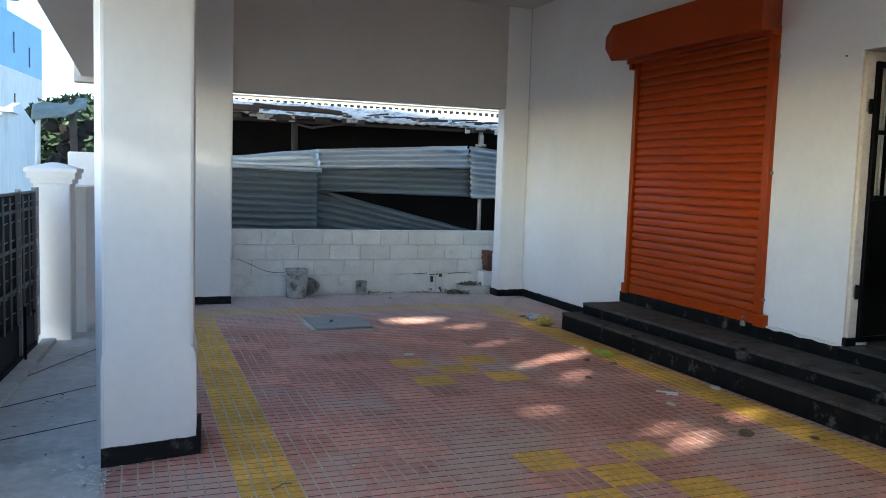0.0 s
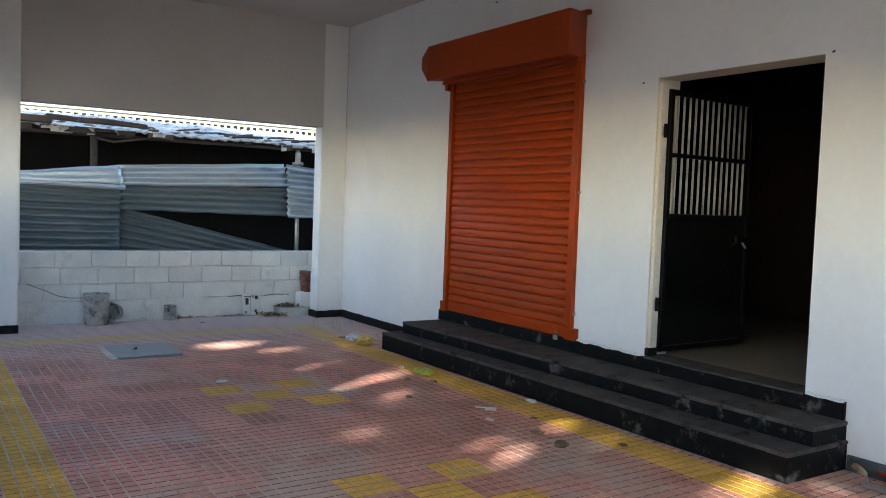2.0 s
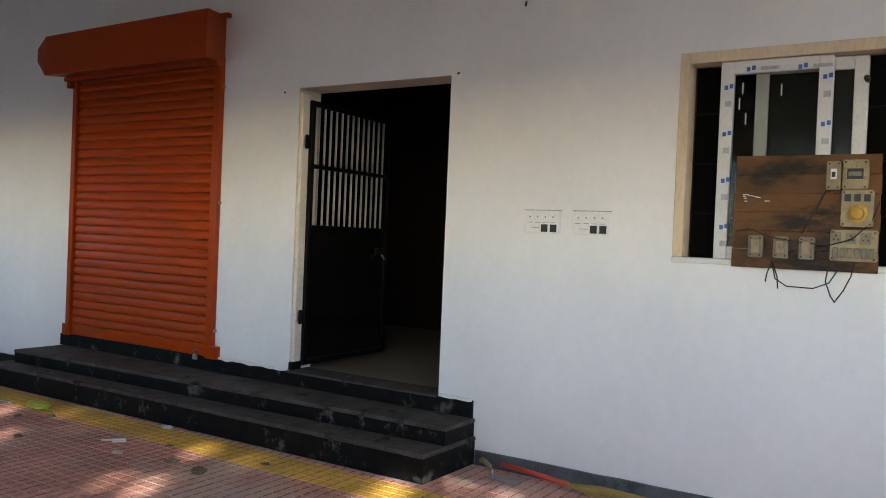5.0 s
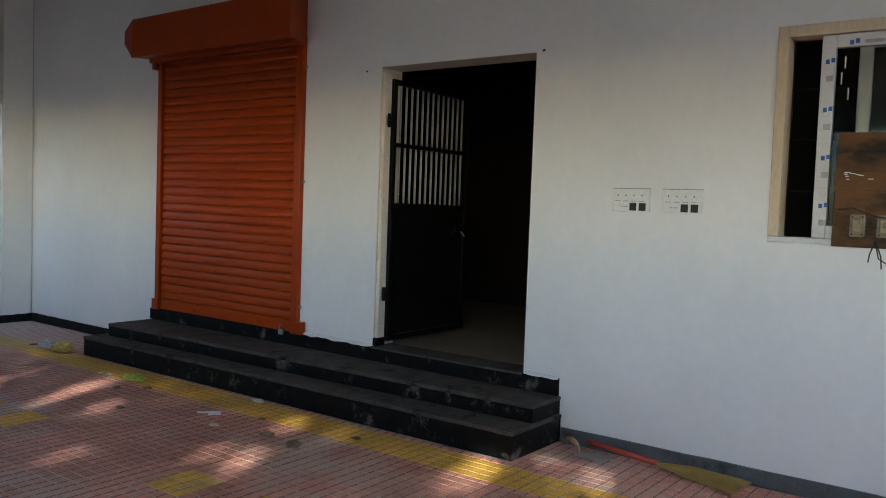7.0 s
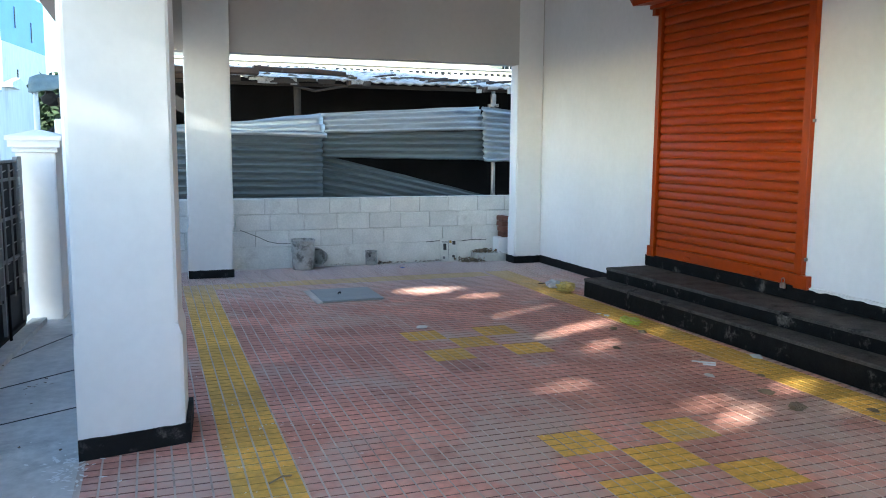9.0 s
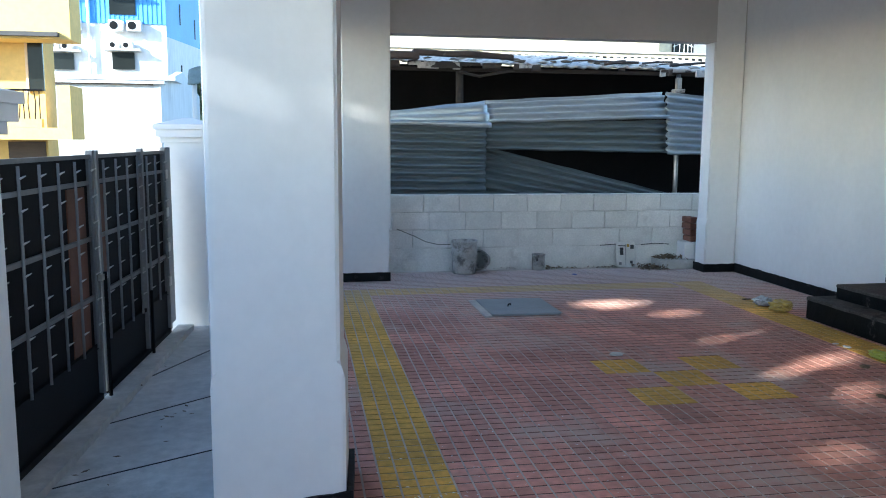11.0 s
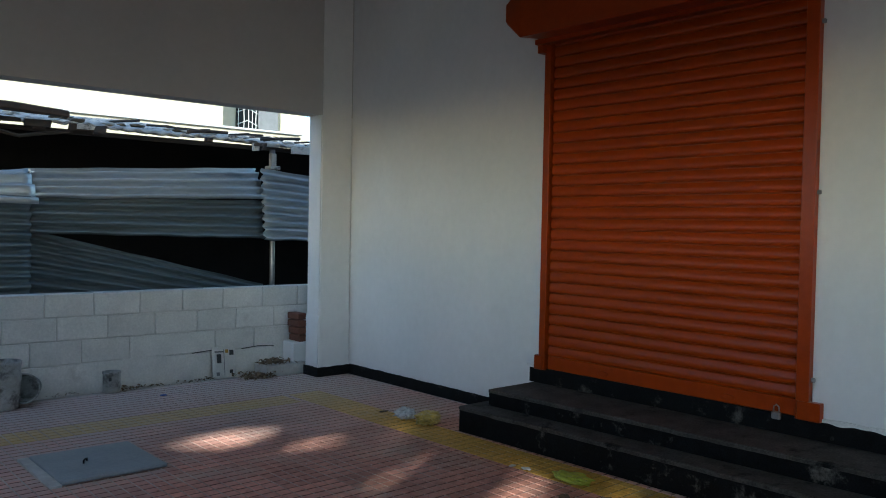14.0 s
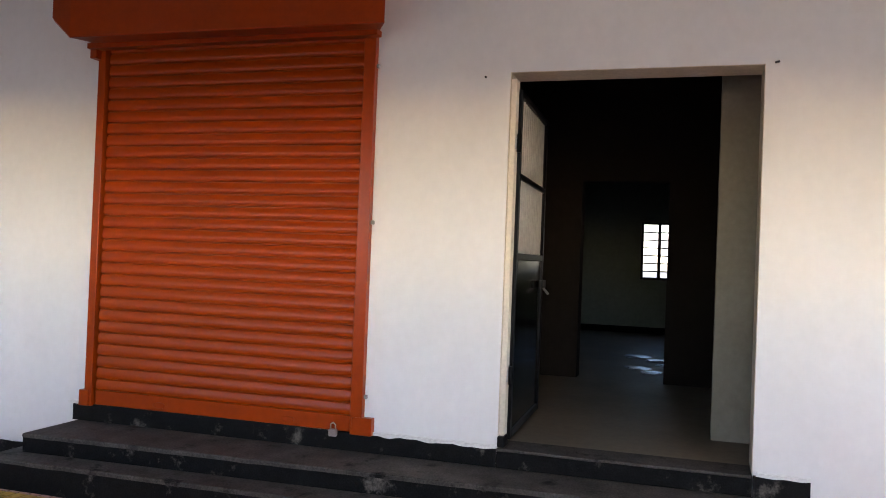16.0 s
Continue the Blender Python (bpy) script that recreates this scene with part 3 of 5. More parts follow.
part("shackle", tube([(WX - 0.04, 1.045, 0.40), (WX - 0.04, 1.045, 0.43), (WX - 0.04, 1.06, 0.442), (WX - 0.04, 1.075, 0.43), (WX - 0.04, 1.075, 0.40)], 0.004, 8), STEEL, lock, smooth=True)

# ---------------------------------------------------------------- doorway with open grille door
frame_ob = thing("door_frame", (WX + 0.12, DOOR[1], 0.385), "cream painted steel door jamb frame with hinges", "door frame")
part("jamb_hinge_side", boxes((WX + 0.012, WX + 0.085, DOOR[1] - 0.034, DOOR[1] - 0.0035, 0.453, 2.41), bevel=0.003), CREAM, frame_ob)
for zz in (2.06, 0.78):
    part("hinge", tube([(WX + 0.045, DOOR[1] - 0.052, zz - 0.05), (WX + 0.045, DOOR[1] - 0.052, zz + 0.05)], 0.014, 10), DOOR_METAL, frame_ob, "dark barrel hinge", smooth=True)
    part("hinge_leaf", boxes((WX + 0.02, WX + 0.075, DOOR[1] - 0.040, DOOR[1] - 0.0345, zz - 0.035, zz + 0.035), bevel=0.002), STEEL, frame_ob)
part("jamb_block", boxes((WX - 0.010, WX + 0.088, DOOR[1] - 0.040, DOOR[1] - 0.0008, 0.393, 0.452), bevel=0.004), GRANITE, frame_ob, "black granite block under the jamb")
gd = thing("grille_door", (WX + 0.16, DOOR[1] - 0.07, 0.40), "black steel door with upper bar grille standing open", "door")
ang = radians(2.0)
DW = 1.04


def door_pt(u, v, zz):
    """u along the leaf from its hinge, v across its thickness."""
    return (WX + 0.092 + u * math.cos(ang) - v * math.sin(ang), DOOR[1] - 0.032 + u * math.sin(ang) + v * math.cos(ang), zz)


def door_box(u0, u1, v0, v1, z0, z1, bevel=0.003):
    bm = boxes((u0, u1, v0, v1, z0, z1), bevel=bevel)
    for v in bm.verts:
        v.co = Vector(door_pt(*v.co))
    return bm


for u0 in (0.0, DW - 0.045):
    part("stile", door_box(u0, u0 + 0.045, -0.018, 0.018, 0.42, 2.37), DOOR_METAL, gd)
for z0, z1 in ((2.33, 2.37), (1.875, 1.905), (1.42, 1.455), (0.42, 0.46)):
    part("rail", door_box(0.046, DW - 0.046, -0.018, 0.018, z0, z1), DOOR_METAL, gd)
part("sheet_panel", door_box(0.046, DW - 0.046, -0.006, 0.006, 0.461, 1.419), DOOR_GLOSS, gd, "black painted sheet steel panel")
for i in range(13):
    u = 0.105 + i * (DW - 0.21) / 12
    for z0, z1 in ((1.456, 1.874), (1.906, 2.329)):
        part("bar", tube([door_pt(u, 0, z0), door_pt(u, 0, z1)], 0.0085, 8), BAR_PAINT, gd, smooth=True)
part("latch", door_box(DW - 0.20, DW - 0.04, -0.045, -0.02, 1.24, 1.29), DOOR_METAL, gd, "dark sliding latch")
part("latch_knob", tube([door_pt(DW - 0.12, -0.04, 1.24), door_pt(DW - 0.12, -0.075, 1.20)], 0.008), STEEL, gd)

# reveal lining of the doorway
structure("door_reveal", boxes((WX + 0.003, WX + 0.232, DOOR[1] - 0.003, DOOR[1] - 0.0005, 0.40, DOOR[3]),
                               (WX + 0.003, WX + 0.232, DOOR[0] + 0.0005, DOOR[0] + 0.003, 0.40, DOOR[3]),
                               (WX + 0.003, WX + 0.232, DOOR[0] + 0.003, DOOR[1] - 0.003, DOOR[3] - 0.003, DOOR[3] - 0.0005)), CREAM, "cream tinted plaster reveal round the doorway", "reveal")

# rooms behind the doorway
RX = WX + 0.23
structure("inner_floor", boxes((WX + 0.203, 14.2, -4.4, 3.4, 0.2, 0.388)), INNER_FLOOR, "dusty pale cement floor inside the building", "floor")
# near-black plaster carries the room's shade in its colour
structure("inner_ceiling", boxes((RX, 14.2, -4.4, 3.4, 3.3, 3.45)), INNER_DARKENED, "plaster ceiling inside the building, painted near-black for shade", "ceiling")
# unseen opening at x 10 to 11, added to light the far room
structure("wall_inner_left", boxes((RX, 10.0, 3.2, 3.4, 0.383, 3.3), (11.0, 14.2, 3.2, 3.4, 0.383, 3.3), (10.0, 11.0, 3.2, 3.4, 0.383, 1.4), (10.0, 11.0, 3.2, 3.4, 2.3, 3.3)), INNER_DARKENED, "plastered wall inside the building, painted near-black for shade", "wall")
structure("wall_inner_right", boxes((RX, 14.2, -4.6, -4.4, 0.2, 3.3)), INNER_DARKENED, "plastered wall inside the building, painted near-black for shade", "wall")
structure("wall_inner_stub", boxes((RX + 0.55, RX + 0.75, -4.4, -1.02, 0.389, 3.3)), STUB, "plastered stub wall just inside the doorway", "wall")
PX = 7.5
structure("wall_partition", boxes((PX, PX + 0.2, 0.10, 3.2, 0.383, 3.3), (PX, PX + 0.2, -4.4, -0.66, 0.383, 3.3), (PX, PX + 0.2, -0.66, 0.10, 2.16, 3.3)), INNER_DARKENED, "partition wall with an open doorway, painted near-black for shade", "wall")
FX = 13.0
FW = (-0.62, -0.08, 1.22, 2.10)
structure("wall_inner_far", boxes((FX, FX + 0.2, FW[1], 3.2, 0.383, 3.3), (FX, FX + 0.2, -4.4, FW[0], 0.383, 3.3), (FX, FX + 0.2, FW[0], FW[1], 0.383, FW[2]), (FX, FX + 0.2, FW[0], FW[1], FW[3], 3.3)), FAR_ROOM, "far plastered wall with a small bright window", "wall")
fw = thing("window_far_room", (FX, -0.35, FW[2]), "small bright barred window in the far room", "window")
fw["kind"] = "structure"
for y0, y1, z0, z1 in ((FW[0], FW[0] + 0.035, FW[2], FW[3]), (FW[1] - 0.035, FW[1], FW[2], FW[3]), (-0.375, -0.325, FW[2], FW[3])):
    part("frame_upright", boxes((FX + 0.03, FX + 0.09, y0, y1, z0, z1)), DOOR_METAL, fw)
for zz in (FW[2], FW[3] - 0.035):
    part("frame_rail", boxes((FX + 0.03, FX + 0.09, FW[0] + 0.036, FW[1] - 0.036, zz, zz + 0.035)), DOOR_METAL, fw)
for i in range(6):
    zz = FW[2] + 0.13 + i * 0.12
    part("bar", tube([(FX + 0.12, FW[0], zz), (FX + 0.12, FW[1], zz)], 0.011, 6), DOOR_METAL, fw)

part("skirting_line", boxes((FX - 0.012, FX - 0.001, -4.3, 3.1, 0.389, 0.49)), UNLIT_SKIRT_BLACK, bpy.data.objects["wall_inner_far"], "dark skirting along the far room wall")
# pale scraps added where the inner floor shows white glints
for i, (x, y, w) in enumerate(((9.6, -0.30, 0.16), (9.3, -0.52, 0.12), (8.5, -0.38, 0.13), (8.2, -0.52, 0.10), (8.9, -0.60, 0.08))):
    sheet = thing("plastic_scrap", (x, y, 0.389), "pale plastic scrap placed as a glint on the inner floor", "scrap", "scraps on the inner floor")
    bm = bmesh.new()
    bmesh.ops.create_icosphere(bm, subdivisions=2, radius=1.0)
    crumple(bm, 0.5, 1.6, 3.0 * i)
    for v in bm.verts:
        v.co = Vector((x + v.co.x * w, y + v.co.y * w, max(0.3885, 0.396 + v.co.z * 0.012)))
    part("body", bm, POLY_CLEAR, sheet)

# ---------------------------------------------------------------- switch plates
def switch_plate(y_left, dark_first):
    p = thing("switch_plate", (WX, y_left - 0.115, 1.45), "white wall switch and socket plate with two empty black modules", "switch plate", "switch plates on the wall")
    part("plate", boxes((WX - 0.010, WX - 0.001, y_left - 0.235, y_left, 1.455, 1.59), bevel=0.003), PLASTIC_WHITE, p)
    for i in range(2):
        y = y_left - 0.112 - i * 0.058
        part("empty_module", boxes((WX - 0.0125, WX - 0.0105, y - 0.042, y, 1.463, 1.508)), DARK_HOLE, p, "black empty switch module")
    for i in range(4):
        y = y_left - 0.02 - i * 0.05
        part("module_line", boxes((WX - 0.0118, WX - 0.0105, y - 0.034, y, 1.517, 1.520)), GREY_METAL, p)
        part("socket_hole", boxes((WX - 0.0118, WX - 0.0105, y - 0.020, y - 0.014, 1.548, 1.556)), DARK_HOLE, p)
    part("module_line", boxes((WX - 0.0118, WX - 0.0105, y_left - 0.10, y_left - 0.05, 1.485, 1.488)), GREY_METAL, p)
    # grey strip painted as the thin shadow along the plate's top
    part("plate_shadow_gap", boxes((WX - 0.0045, WX - 0.0012, y_left - 0.238, y_left + 0.003, 1.5905, 1.594)), GREY_METAL, p)
    return p


switch_plate(-1.775, True)
switch_plate(-2.085, False)

# ---------------------------------------------------------------- window and meter board
win = thing("window_east", (WX, -3.3, WIN[2]), "cream framed window with a dusty sliding sash, film still on", "window")
win["kind"] = "structure"
fy0, fy1, fz0, fz1 = WIN
TIMB = material("cream_wood_lining", (0.62, 0.50, 0.34), 0.6, spread=0.1, scale=5, stain=(0.48, 0.36, 0.22), stain_scale=4, stain_at=0.6, bump=0.2, streak=(1, 1, 0.3))
part("lining_left", boxes((WX - 0.006, WX + 0.12, fy1 - 0.055, fy1 - 0.001, fz0 + 0.03, fz1 - 0.001), bevel=0.002), TIMB, win)
part("lining_head", boxes((WX - 0.006, WX + 0.12, fy0 + 0.001, fy1 - 0.056, fz1 - 0.06, fz1 - 0.001), bevel=0.002), TIMB, win)
part("lining_right", boxes((WX - 0.006, WX + 0.12, fy0 + 0.001, fy0 + 0.055, fz0 + 0.03, fz1 - 0.061), bevel=0.002), TIMB, win)
part("sill", boxes((WX - 0.012, WX + 0.16, fy0 + 0.001, fy1 - 0.001, fz0 - 0.002, fz0 + 0.028), bevel=0.003), UPVC, win)


def sash(parent, ya, yb, za, zb, x, wdt, glass):
    part("sash_stile", boxes((x, x + 0.045, ya - wdt, ya, za, zb), bevel=0.003), UPVC, parent)
    part("sash_stile", boxes((x, x + 0.045, yb, yb + wdt, za, zb), bevel=0.003), UPVC, parent)
    part("sash_rail", boxes((x + 0.0005, x + 0.0445, yb + wdt, ya - wdt, zb - wdt, zb), bevel=0.003), UPVC, parent)
    part("sash_rail", boxes((x + 0.0005, x + 0.0445, yb + wdt, ya - wdt, za, za + wdt), bevel=0.003), UPVC, parent)
    g = part("pane", boxes((x + 0.018, x + 0.024, yb + wdt, ya - wdt, za + wdt, zb - wdt)), glass, parent, "dusty glass pane")


sash(win, -2.892, -3.434, fz0 + 0.03, fz1 - 0.065, WX + 0.004, 0.066, GLASS)
sash(win, -3.058, -3.585, fz0 + 0.03, fz1 - 0.068, WX + 0.062, 0.064, DARK_GLASS)
MARKS = [(-2.922, 2.255), (-2.922, 2.010), (-2.926, 1.765), (-2.928, 1.520), (-3.397, 2.28), (-3.397, 2.045), (-3.03, 2.344), (-3.28, 2.338)]
for i, (y, zz) in enumerate(MARKS):
    for dy, dz in ((0.0, 0.0), (-0.026, 0.006)):
        part("film_mark", boxes((WX + 0.0015, WX + 0.0035, y + dy - 0.009, y + dy + 0.009, zz + dz - 0.011, zz + dz + 0.012)), BLUE, win, "blue printed film mark")
    part("film_print", boxes((WX + 0.002, WX + 0.0035, y - 0.030, y + 0.004, zz - 0.10, zz - 0.07) if i < 6 else (WX + 0.002, WX + 0.0035, y - 0.15, y - 0.06, zz - 0.008, zz + 0.010)), FILM_GREY, win)
for y, z1 in ((-2.999, 2.28), (-2.985, 2.20), (-3.02, 2.12), (-3.19, 2.26)):
    part("plaster_dab", boxes((WX + 0.0195, WX + 0.0215, y - 0.006, y, z1 - 0.06, z1), bevel=0.0008), PLASTIC_WHITE, win)
part("sash_knob", tube([(WX - 0.002, -3.582, 2.262), (WX + 0.062, -3.582, 2.262)], 0.014, 10), DARK_HOLE, win, smooth=True)
# black sheet painted in place of the darkness behind the panes
part("dark_room_gap", boxes((WX + 0.13, WX + 0.135, fy0 + 0.06, fy1 - 0.06, fz0 + 0.03, fz1 - 0.062)), UNLIT_SKIRT_BLACK, win, "black sheet standing for the unlit room behind")
for zz in (1.60, 1.87, 2.14):
    part("inner_grille", tube([(WX + 0.122, fy1 - 0.056, zz), (WX + 0.122, fy0 + 0.056, zz)], 0.005, 6), DOOR_METAL, win)
board = thing("meter_board", (WX, -3.3, fz0), "stained wooden meter board with old switchgear and loose cables", "meter board")
bx = WX - 0.035
BY_L, BY_R = -2.997, -3.672
for i in range(6):
    z0 = 1.318 + i * 0.0955
    part("plank", boxes((bx, bx + 0.025, BY_R + 0.003 * (i % 2), BY_L - 0.002 * (i % 3), z0, z0 + 0.0945), bevel=0.0012), PLYWOOD, board)
rnd = random.Random(12)
for i in range(11):
    y, zz = -3.03 - 0.13 * rnd.random(), 1.655 + 0.035 * rnd.random()
    part("paint_fleck", boxes((bx - 0.0012, bx - 0.0002, y - 0.008 - 0.02 * rnd.random(), y, zz, zz + 0.004)), PLASTIC_WHITE, board)


def gear(name, ya, yb, za, zb, mat, depth=0.05, label=""):
    g = part(name, boxes((bx - depth, bx - 0.0005, yb, ya, za, zb), bevel=0.005, seg=2), mat, board, label)
    for y in (ya - 0.012, yb + 0.012):
        for zz in (za + 0.012, zb - 0.012):
            part("screw", boxes((bx - depth - 0.0015, bx - depth - 0.0002, y - 0.004, y + 0.004, zz - 0.004, zz + 0.004)), DARK_HOLE, g)
    return g


g = gear("breaker", -3.436, -3.500, 1.714, 1.852, BAKELITE, 0.05, "narrow grubby breaker box")
part("breaker_window", boxes((bx - 0.0525, bx - 0.0505, -3.482, -3.455, 1.765, 1.815)), PLASTIC_WHITE, g)
part("lever", boxes((bx - 0.060, bx - 0.053, -3.476, -3.461, 1.775, 1.800)), DARK_HOLE, g)
g = gear("fuse_box", -3.508, -3.618, 1.716, 1.858, BAKELITE, 0.06)
part("fuse_window", boxes((bx - 0.062, bx - 0.0605, -3.598, -3.528, 1.765, 1.815)), DARK_HOLE, g)
part("fuse_bridge", boxes((bx - 0.070, bx - 0.0625, -3.592, -3.534, 1.778, 1.800), bevel=0.003), PALE_GREY, g)
g = gear("isolator", -3.508, -3.647, 1.538, 1.713, BAKELITE, 0.065)
knob = lathe([(0.046, 0), (0.046, 0.006), (0.030, 0.010), (0.028, 0.026), (0.012, 0.028)], (0, 0, 0), 8)
bmesh.ops.rotate(knob, verts=knob.verts, matrix=Matrix.Rotation(radians(-90), 3, "Y"))
bmesh.ops.translate(knob, verts=knob.verts, vec=(bx - 0.066, -3.582, 1.600))
part("rotary_knob", knob, YELLOW_LABEL, g, "yellow rotary switch knob")
for i in range(3):
    part("rocker", boxes((bx - 0.07, bx - 0.0655, -3.550 - i * 0.042, -3.522 - i * 0.042, 1.658, 1.692)), DARK_HOLE, g)
g = gear("socket_strip", -3.466, -3.670, 1.372, 1.522, BAKELITE, 0.05, "grubby pale switch and socket strip")
for i in range(6):
    part("switch", boxes((bx - 0.057, bx - 0.0505, -3.480 - i * 0.031 - 0.024, -3.480 - i * 0.031, 1.386, 1.436), bevel=0.003), PALE_GREY, g)
for i in range(3):
    c = (-3.492 - i * 0.064, 1.482)
    part("socket", boxes((bx - 0.053, bx - 0.0505, c[0] - 0.022, c[0] + 0.022, c[1] - 0.026, c[1] + 0.026), bevel=0.002), PALE_GREY, g)
    for dy, dz in ((0, 0.012), (0.010, -0.008), (-0.010, -0.008)):
        part("socket_hole", boxes((bx - 0.0538, bx - 0.0531, c[0] + dy - 0.004, c[0] + dy + 0.004, c[1] + dz - 0.004, c[1] + dz + 0.004)), DARK_HOLE, g)
for y in (-3.085, -3.206, -3.325):
    g = gear("cutout", y, y - 0.070, 1.372, 1.482, PALE_GREY, 0.045, "old porcelain cut-out fuse")
    part("fuse_carrier", boxes((bx - 0.062, bx - 0.0455, y - 0.056, y - 0.014, 1.392, 1.462), bevel=0.006), BAKELITE, g)
for pts in ([(-3.03, 1.50), (-3.09, 1.515), (-3.20, 1.475), (-3.33, 1.455), (-3.46, 1.445), (-3.56, 1.475), (-3.64, 1.56), (-3.672, 1.66)],
            [(-3.44, 1.71), (-3.40, 1.62), (-3.36, 1.55), (-3.34, 1.50)],
            [(-3.205, 1.36), (-3.225, 1.27), (-3.28, 1.235), (-3.40, 1.232), (-3.47, 1.262), (-3.52, 1.35)],
            [(-3.468, 1.36), (-3.455, 1.27), (-3.48, 1.20), (-3.50, 1.17)],
            [(-3.50, 1.175), (-3.535, 1.23), (-3.565, 1.30), (-3.575, 1.36)],
            [(-3.205, 1.35), (-3.185, 1.29), (-3.18, 1.25)], [(-3.21, 1.35), (-3.235, 1.28), (-3.24, 1.22)]):
    part("cable", tube([(bx - 0.058, y, zz) for y, zz in pts], 0.0032, 6), CABLE, board, smooth=True)

# nails in the wall
for y, zz, d in ((-1.25, 2.45, (-0.012, -0.018, 0.002)), (2.12, 3.36, (-0.02, 0, 0)), (-1.72, 2.85, (-0.02, -0.005, -0.03)), (0.24, 2.42, (-0.01, 0, 0))):
    nail = thing("nail", (WX, y, zz), "small steel nail stub driven into white wall", "nail", "nails in the wall")
    part("shank", tube([(WX, y, zz), (WX + d[0], y + d[1], zz + d[2])], 0.006, 8), DARK_HOLE, nail)

# ---------------------------------------------------------------- block wall at the open end
BY0, BY1 = 5.72, 5.68          # face at x = 0.4 and x = 4.6


def by(x):
    return BY0 + (BY1 - BY0) * (x - 0.4) / 4.2


bw = thing("block_wall", (2.5, 5.8, 0), "low limewashed concrete block boundary wall, cracked and patched", "wall")
bw["kind"] = "structure"
bm = bmesh.new()
prism([(-0.42, by(-0.42) + 0.012), (5.6, by(5.6) + 0.012), (5.6, by(5.6) + 0.15), (-0.42, by(-0.42) + 0.15)], -0.1, 0.792, bm)
part("mortar_core", bm, MORTAR, bw)
bm = bmesh.new()
prism([(-0.42, by(-0.42) - 0.012), (4.25, by(4.25) - 0.012), (4.25, by(4.25) + 0.02), (-0.42, by(-0.42) + 0.02)], -0.1, 0.232, bm)
bmesh.ops.subdivide_edges(bm, edges=[e for e in bm.edges if e.calc_length() > 1], cuts=50)
bmesh.ops.subdivide_edges(bm, edges=[e for e in bm.edges if 0.2 < e.calc_length() < 0.6], cuts=4)
for v in bm.verts:
    v.co.y += 0.012 * noise.noise(v.co * 6)
    if v.co.z > 0.2:
        v.co.z += 0.02 * noise.noise(v.co * 5 + Vector((3, 0, 0)))
part("plaster_base", bm, BLOCK, bw, "rough plastered footing")
courses = [(0.236, 0.188), (0.428, 0.182), (0.614, 0.184)]
for ci, (z0, hgt) in enumerate(courses):
    x = -0.42 + (0.2, 0.0, 0.31)[ci] - 0.2
    while x < 5.2:
        wid = random.choice((0.375, 0.38, 0.385, 0.75)) if ci == 0 else random.choice((0.37, 0.38, 0.39))
        bm = boxes((0, wid - 0.006, 0, 0.10, 0, hgt - 0.005), bevel=0.005)
        bmesh.ops.subdivide_edges(bm, edges=[e for e in bm.edges if e.calc_length() > 0.12], cuts=3)
        for v in bm.verts:
            v.co += 0.005 * noise.noise_vector(v.co * 9 + Vector((x * 3, ci * 5, 0)))
        ob = set_piece("block", mesh_of("block", bm, BLOCK), bw, Vector((x, by(x) + random.uniform(-0.003, 0.004), z0)) - ORIGIN[bw],
                       math.atan2(BY1 - BY0, 4.2) + random.uniform(-0.006, 0.006))
        x += wid

# ---------------------------------------------------------------- shed of tin sheets beyond the block wall
def tin_sheet(name, corners, mat, label, waves=9, depth=0.032, bend=0.0, seed=0.0):
    """Corrugated sheet over four corners (bottom left, bottom right, top right, top left); the ribs run along it."""
    bl, br, tr, tl = [Vector(c) for c in corners]
    nu, nv = 26, waves * 6
    bm = bmesh.new()
    nrm = (br - bl).cross(tl - bl).normalized()
    grid = []
    for j in range(nv + 1):
        v = j / nv
        row = []
        for i in range(nu + 1):
            u = i / nu
            p = (bl * (1 - u) + br * u) * (1 - v) + (tl * (1 - u) + tr * u) * v
            p += nrm * (depth * math.sin(v * waves * math.tau) + bend * (v - 0.4) ** 2 + 0.012 * noise.noise(Vector((u * 5 + seed, v * 3, seed))))
            p.z += 0.008 * noise.noise(Vector((u * 7 + seed, v * 9, 4.0)))
            row.append(bm.verts.new(p))
        grid.append(row)
    for j in range(nv):
        for i in range(nu):
            bm.faces.new((grid[j][i], grid[j][i + 1], grid[j + 1][i + 1], grid[j + 1][i]))
    ob = part(name, bm, mat, smooth=True)
    sol = ob.modifiers.new("thick", "SOLIDIFY")
    sol.thickness = 0.003
    return tagged(ob, label=label, category="tin sheet", group="tin sheets of the fence")


TY = 6.2
tin_sheet("tin_sheet", ((-0.45, TY, 0.55), (1.98, TY - 0.02, 0.55), (1.98, TY - 0.02, 1.56), (-0.45, TY, 1.62)), TIN_SHADED, "grey corrugated tin fence panel with shade painted in", 12, seed=1)
tin_sheet("tin_sheet", ((-0.42, TY - 0.06, 1.55), (2.03, TY - 0.07, 1.50), (1.99, TY + 0.10, 1.80), (0.3, TY + 0.10, 1.60)), TIN_LIT, "bent corrugated tin flap with caught light painted in", 3, seed=2)
tin_sheet("tin_sheet", ((1.98, TY + 0.02, 1.26), (4.14, TY + 0.03, 1.225), (4.14, TY + 0.04, 1.60), (1.98, TY + 0.02, 1.56)), TIN_SHADED, "dull grey corrugated tin sheet hung across", 4, seed=3)
tin_sheet("tin_sheet", ((2.0, TY + 0.0, 1.55), (4.13, TY - 0.02, 1.62), (4.13, TY + 0.20, 1.93), (2.0, TY + 0.15, 1.80)), TIN_LIT, "creased corrugated tin sheet leaning back, painted brighter as lit", 4, seed=4)
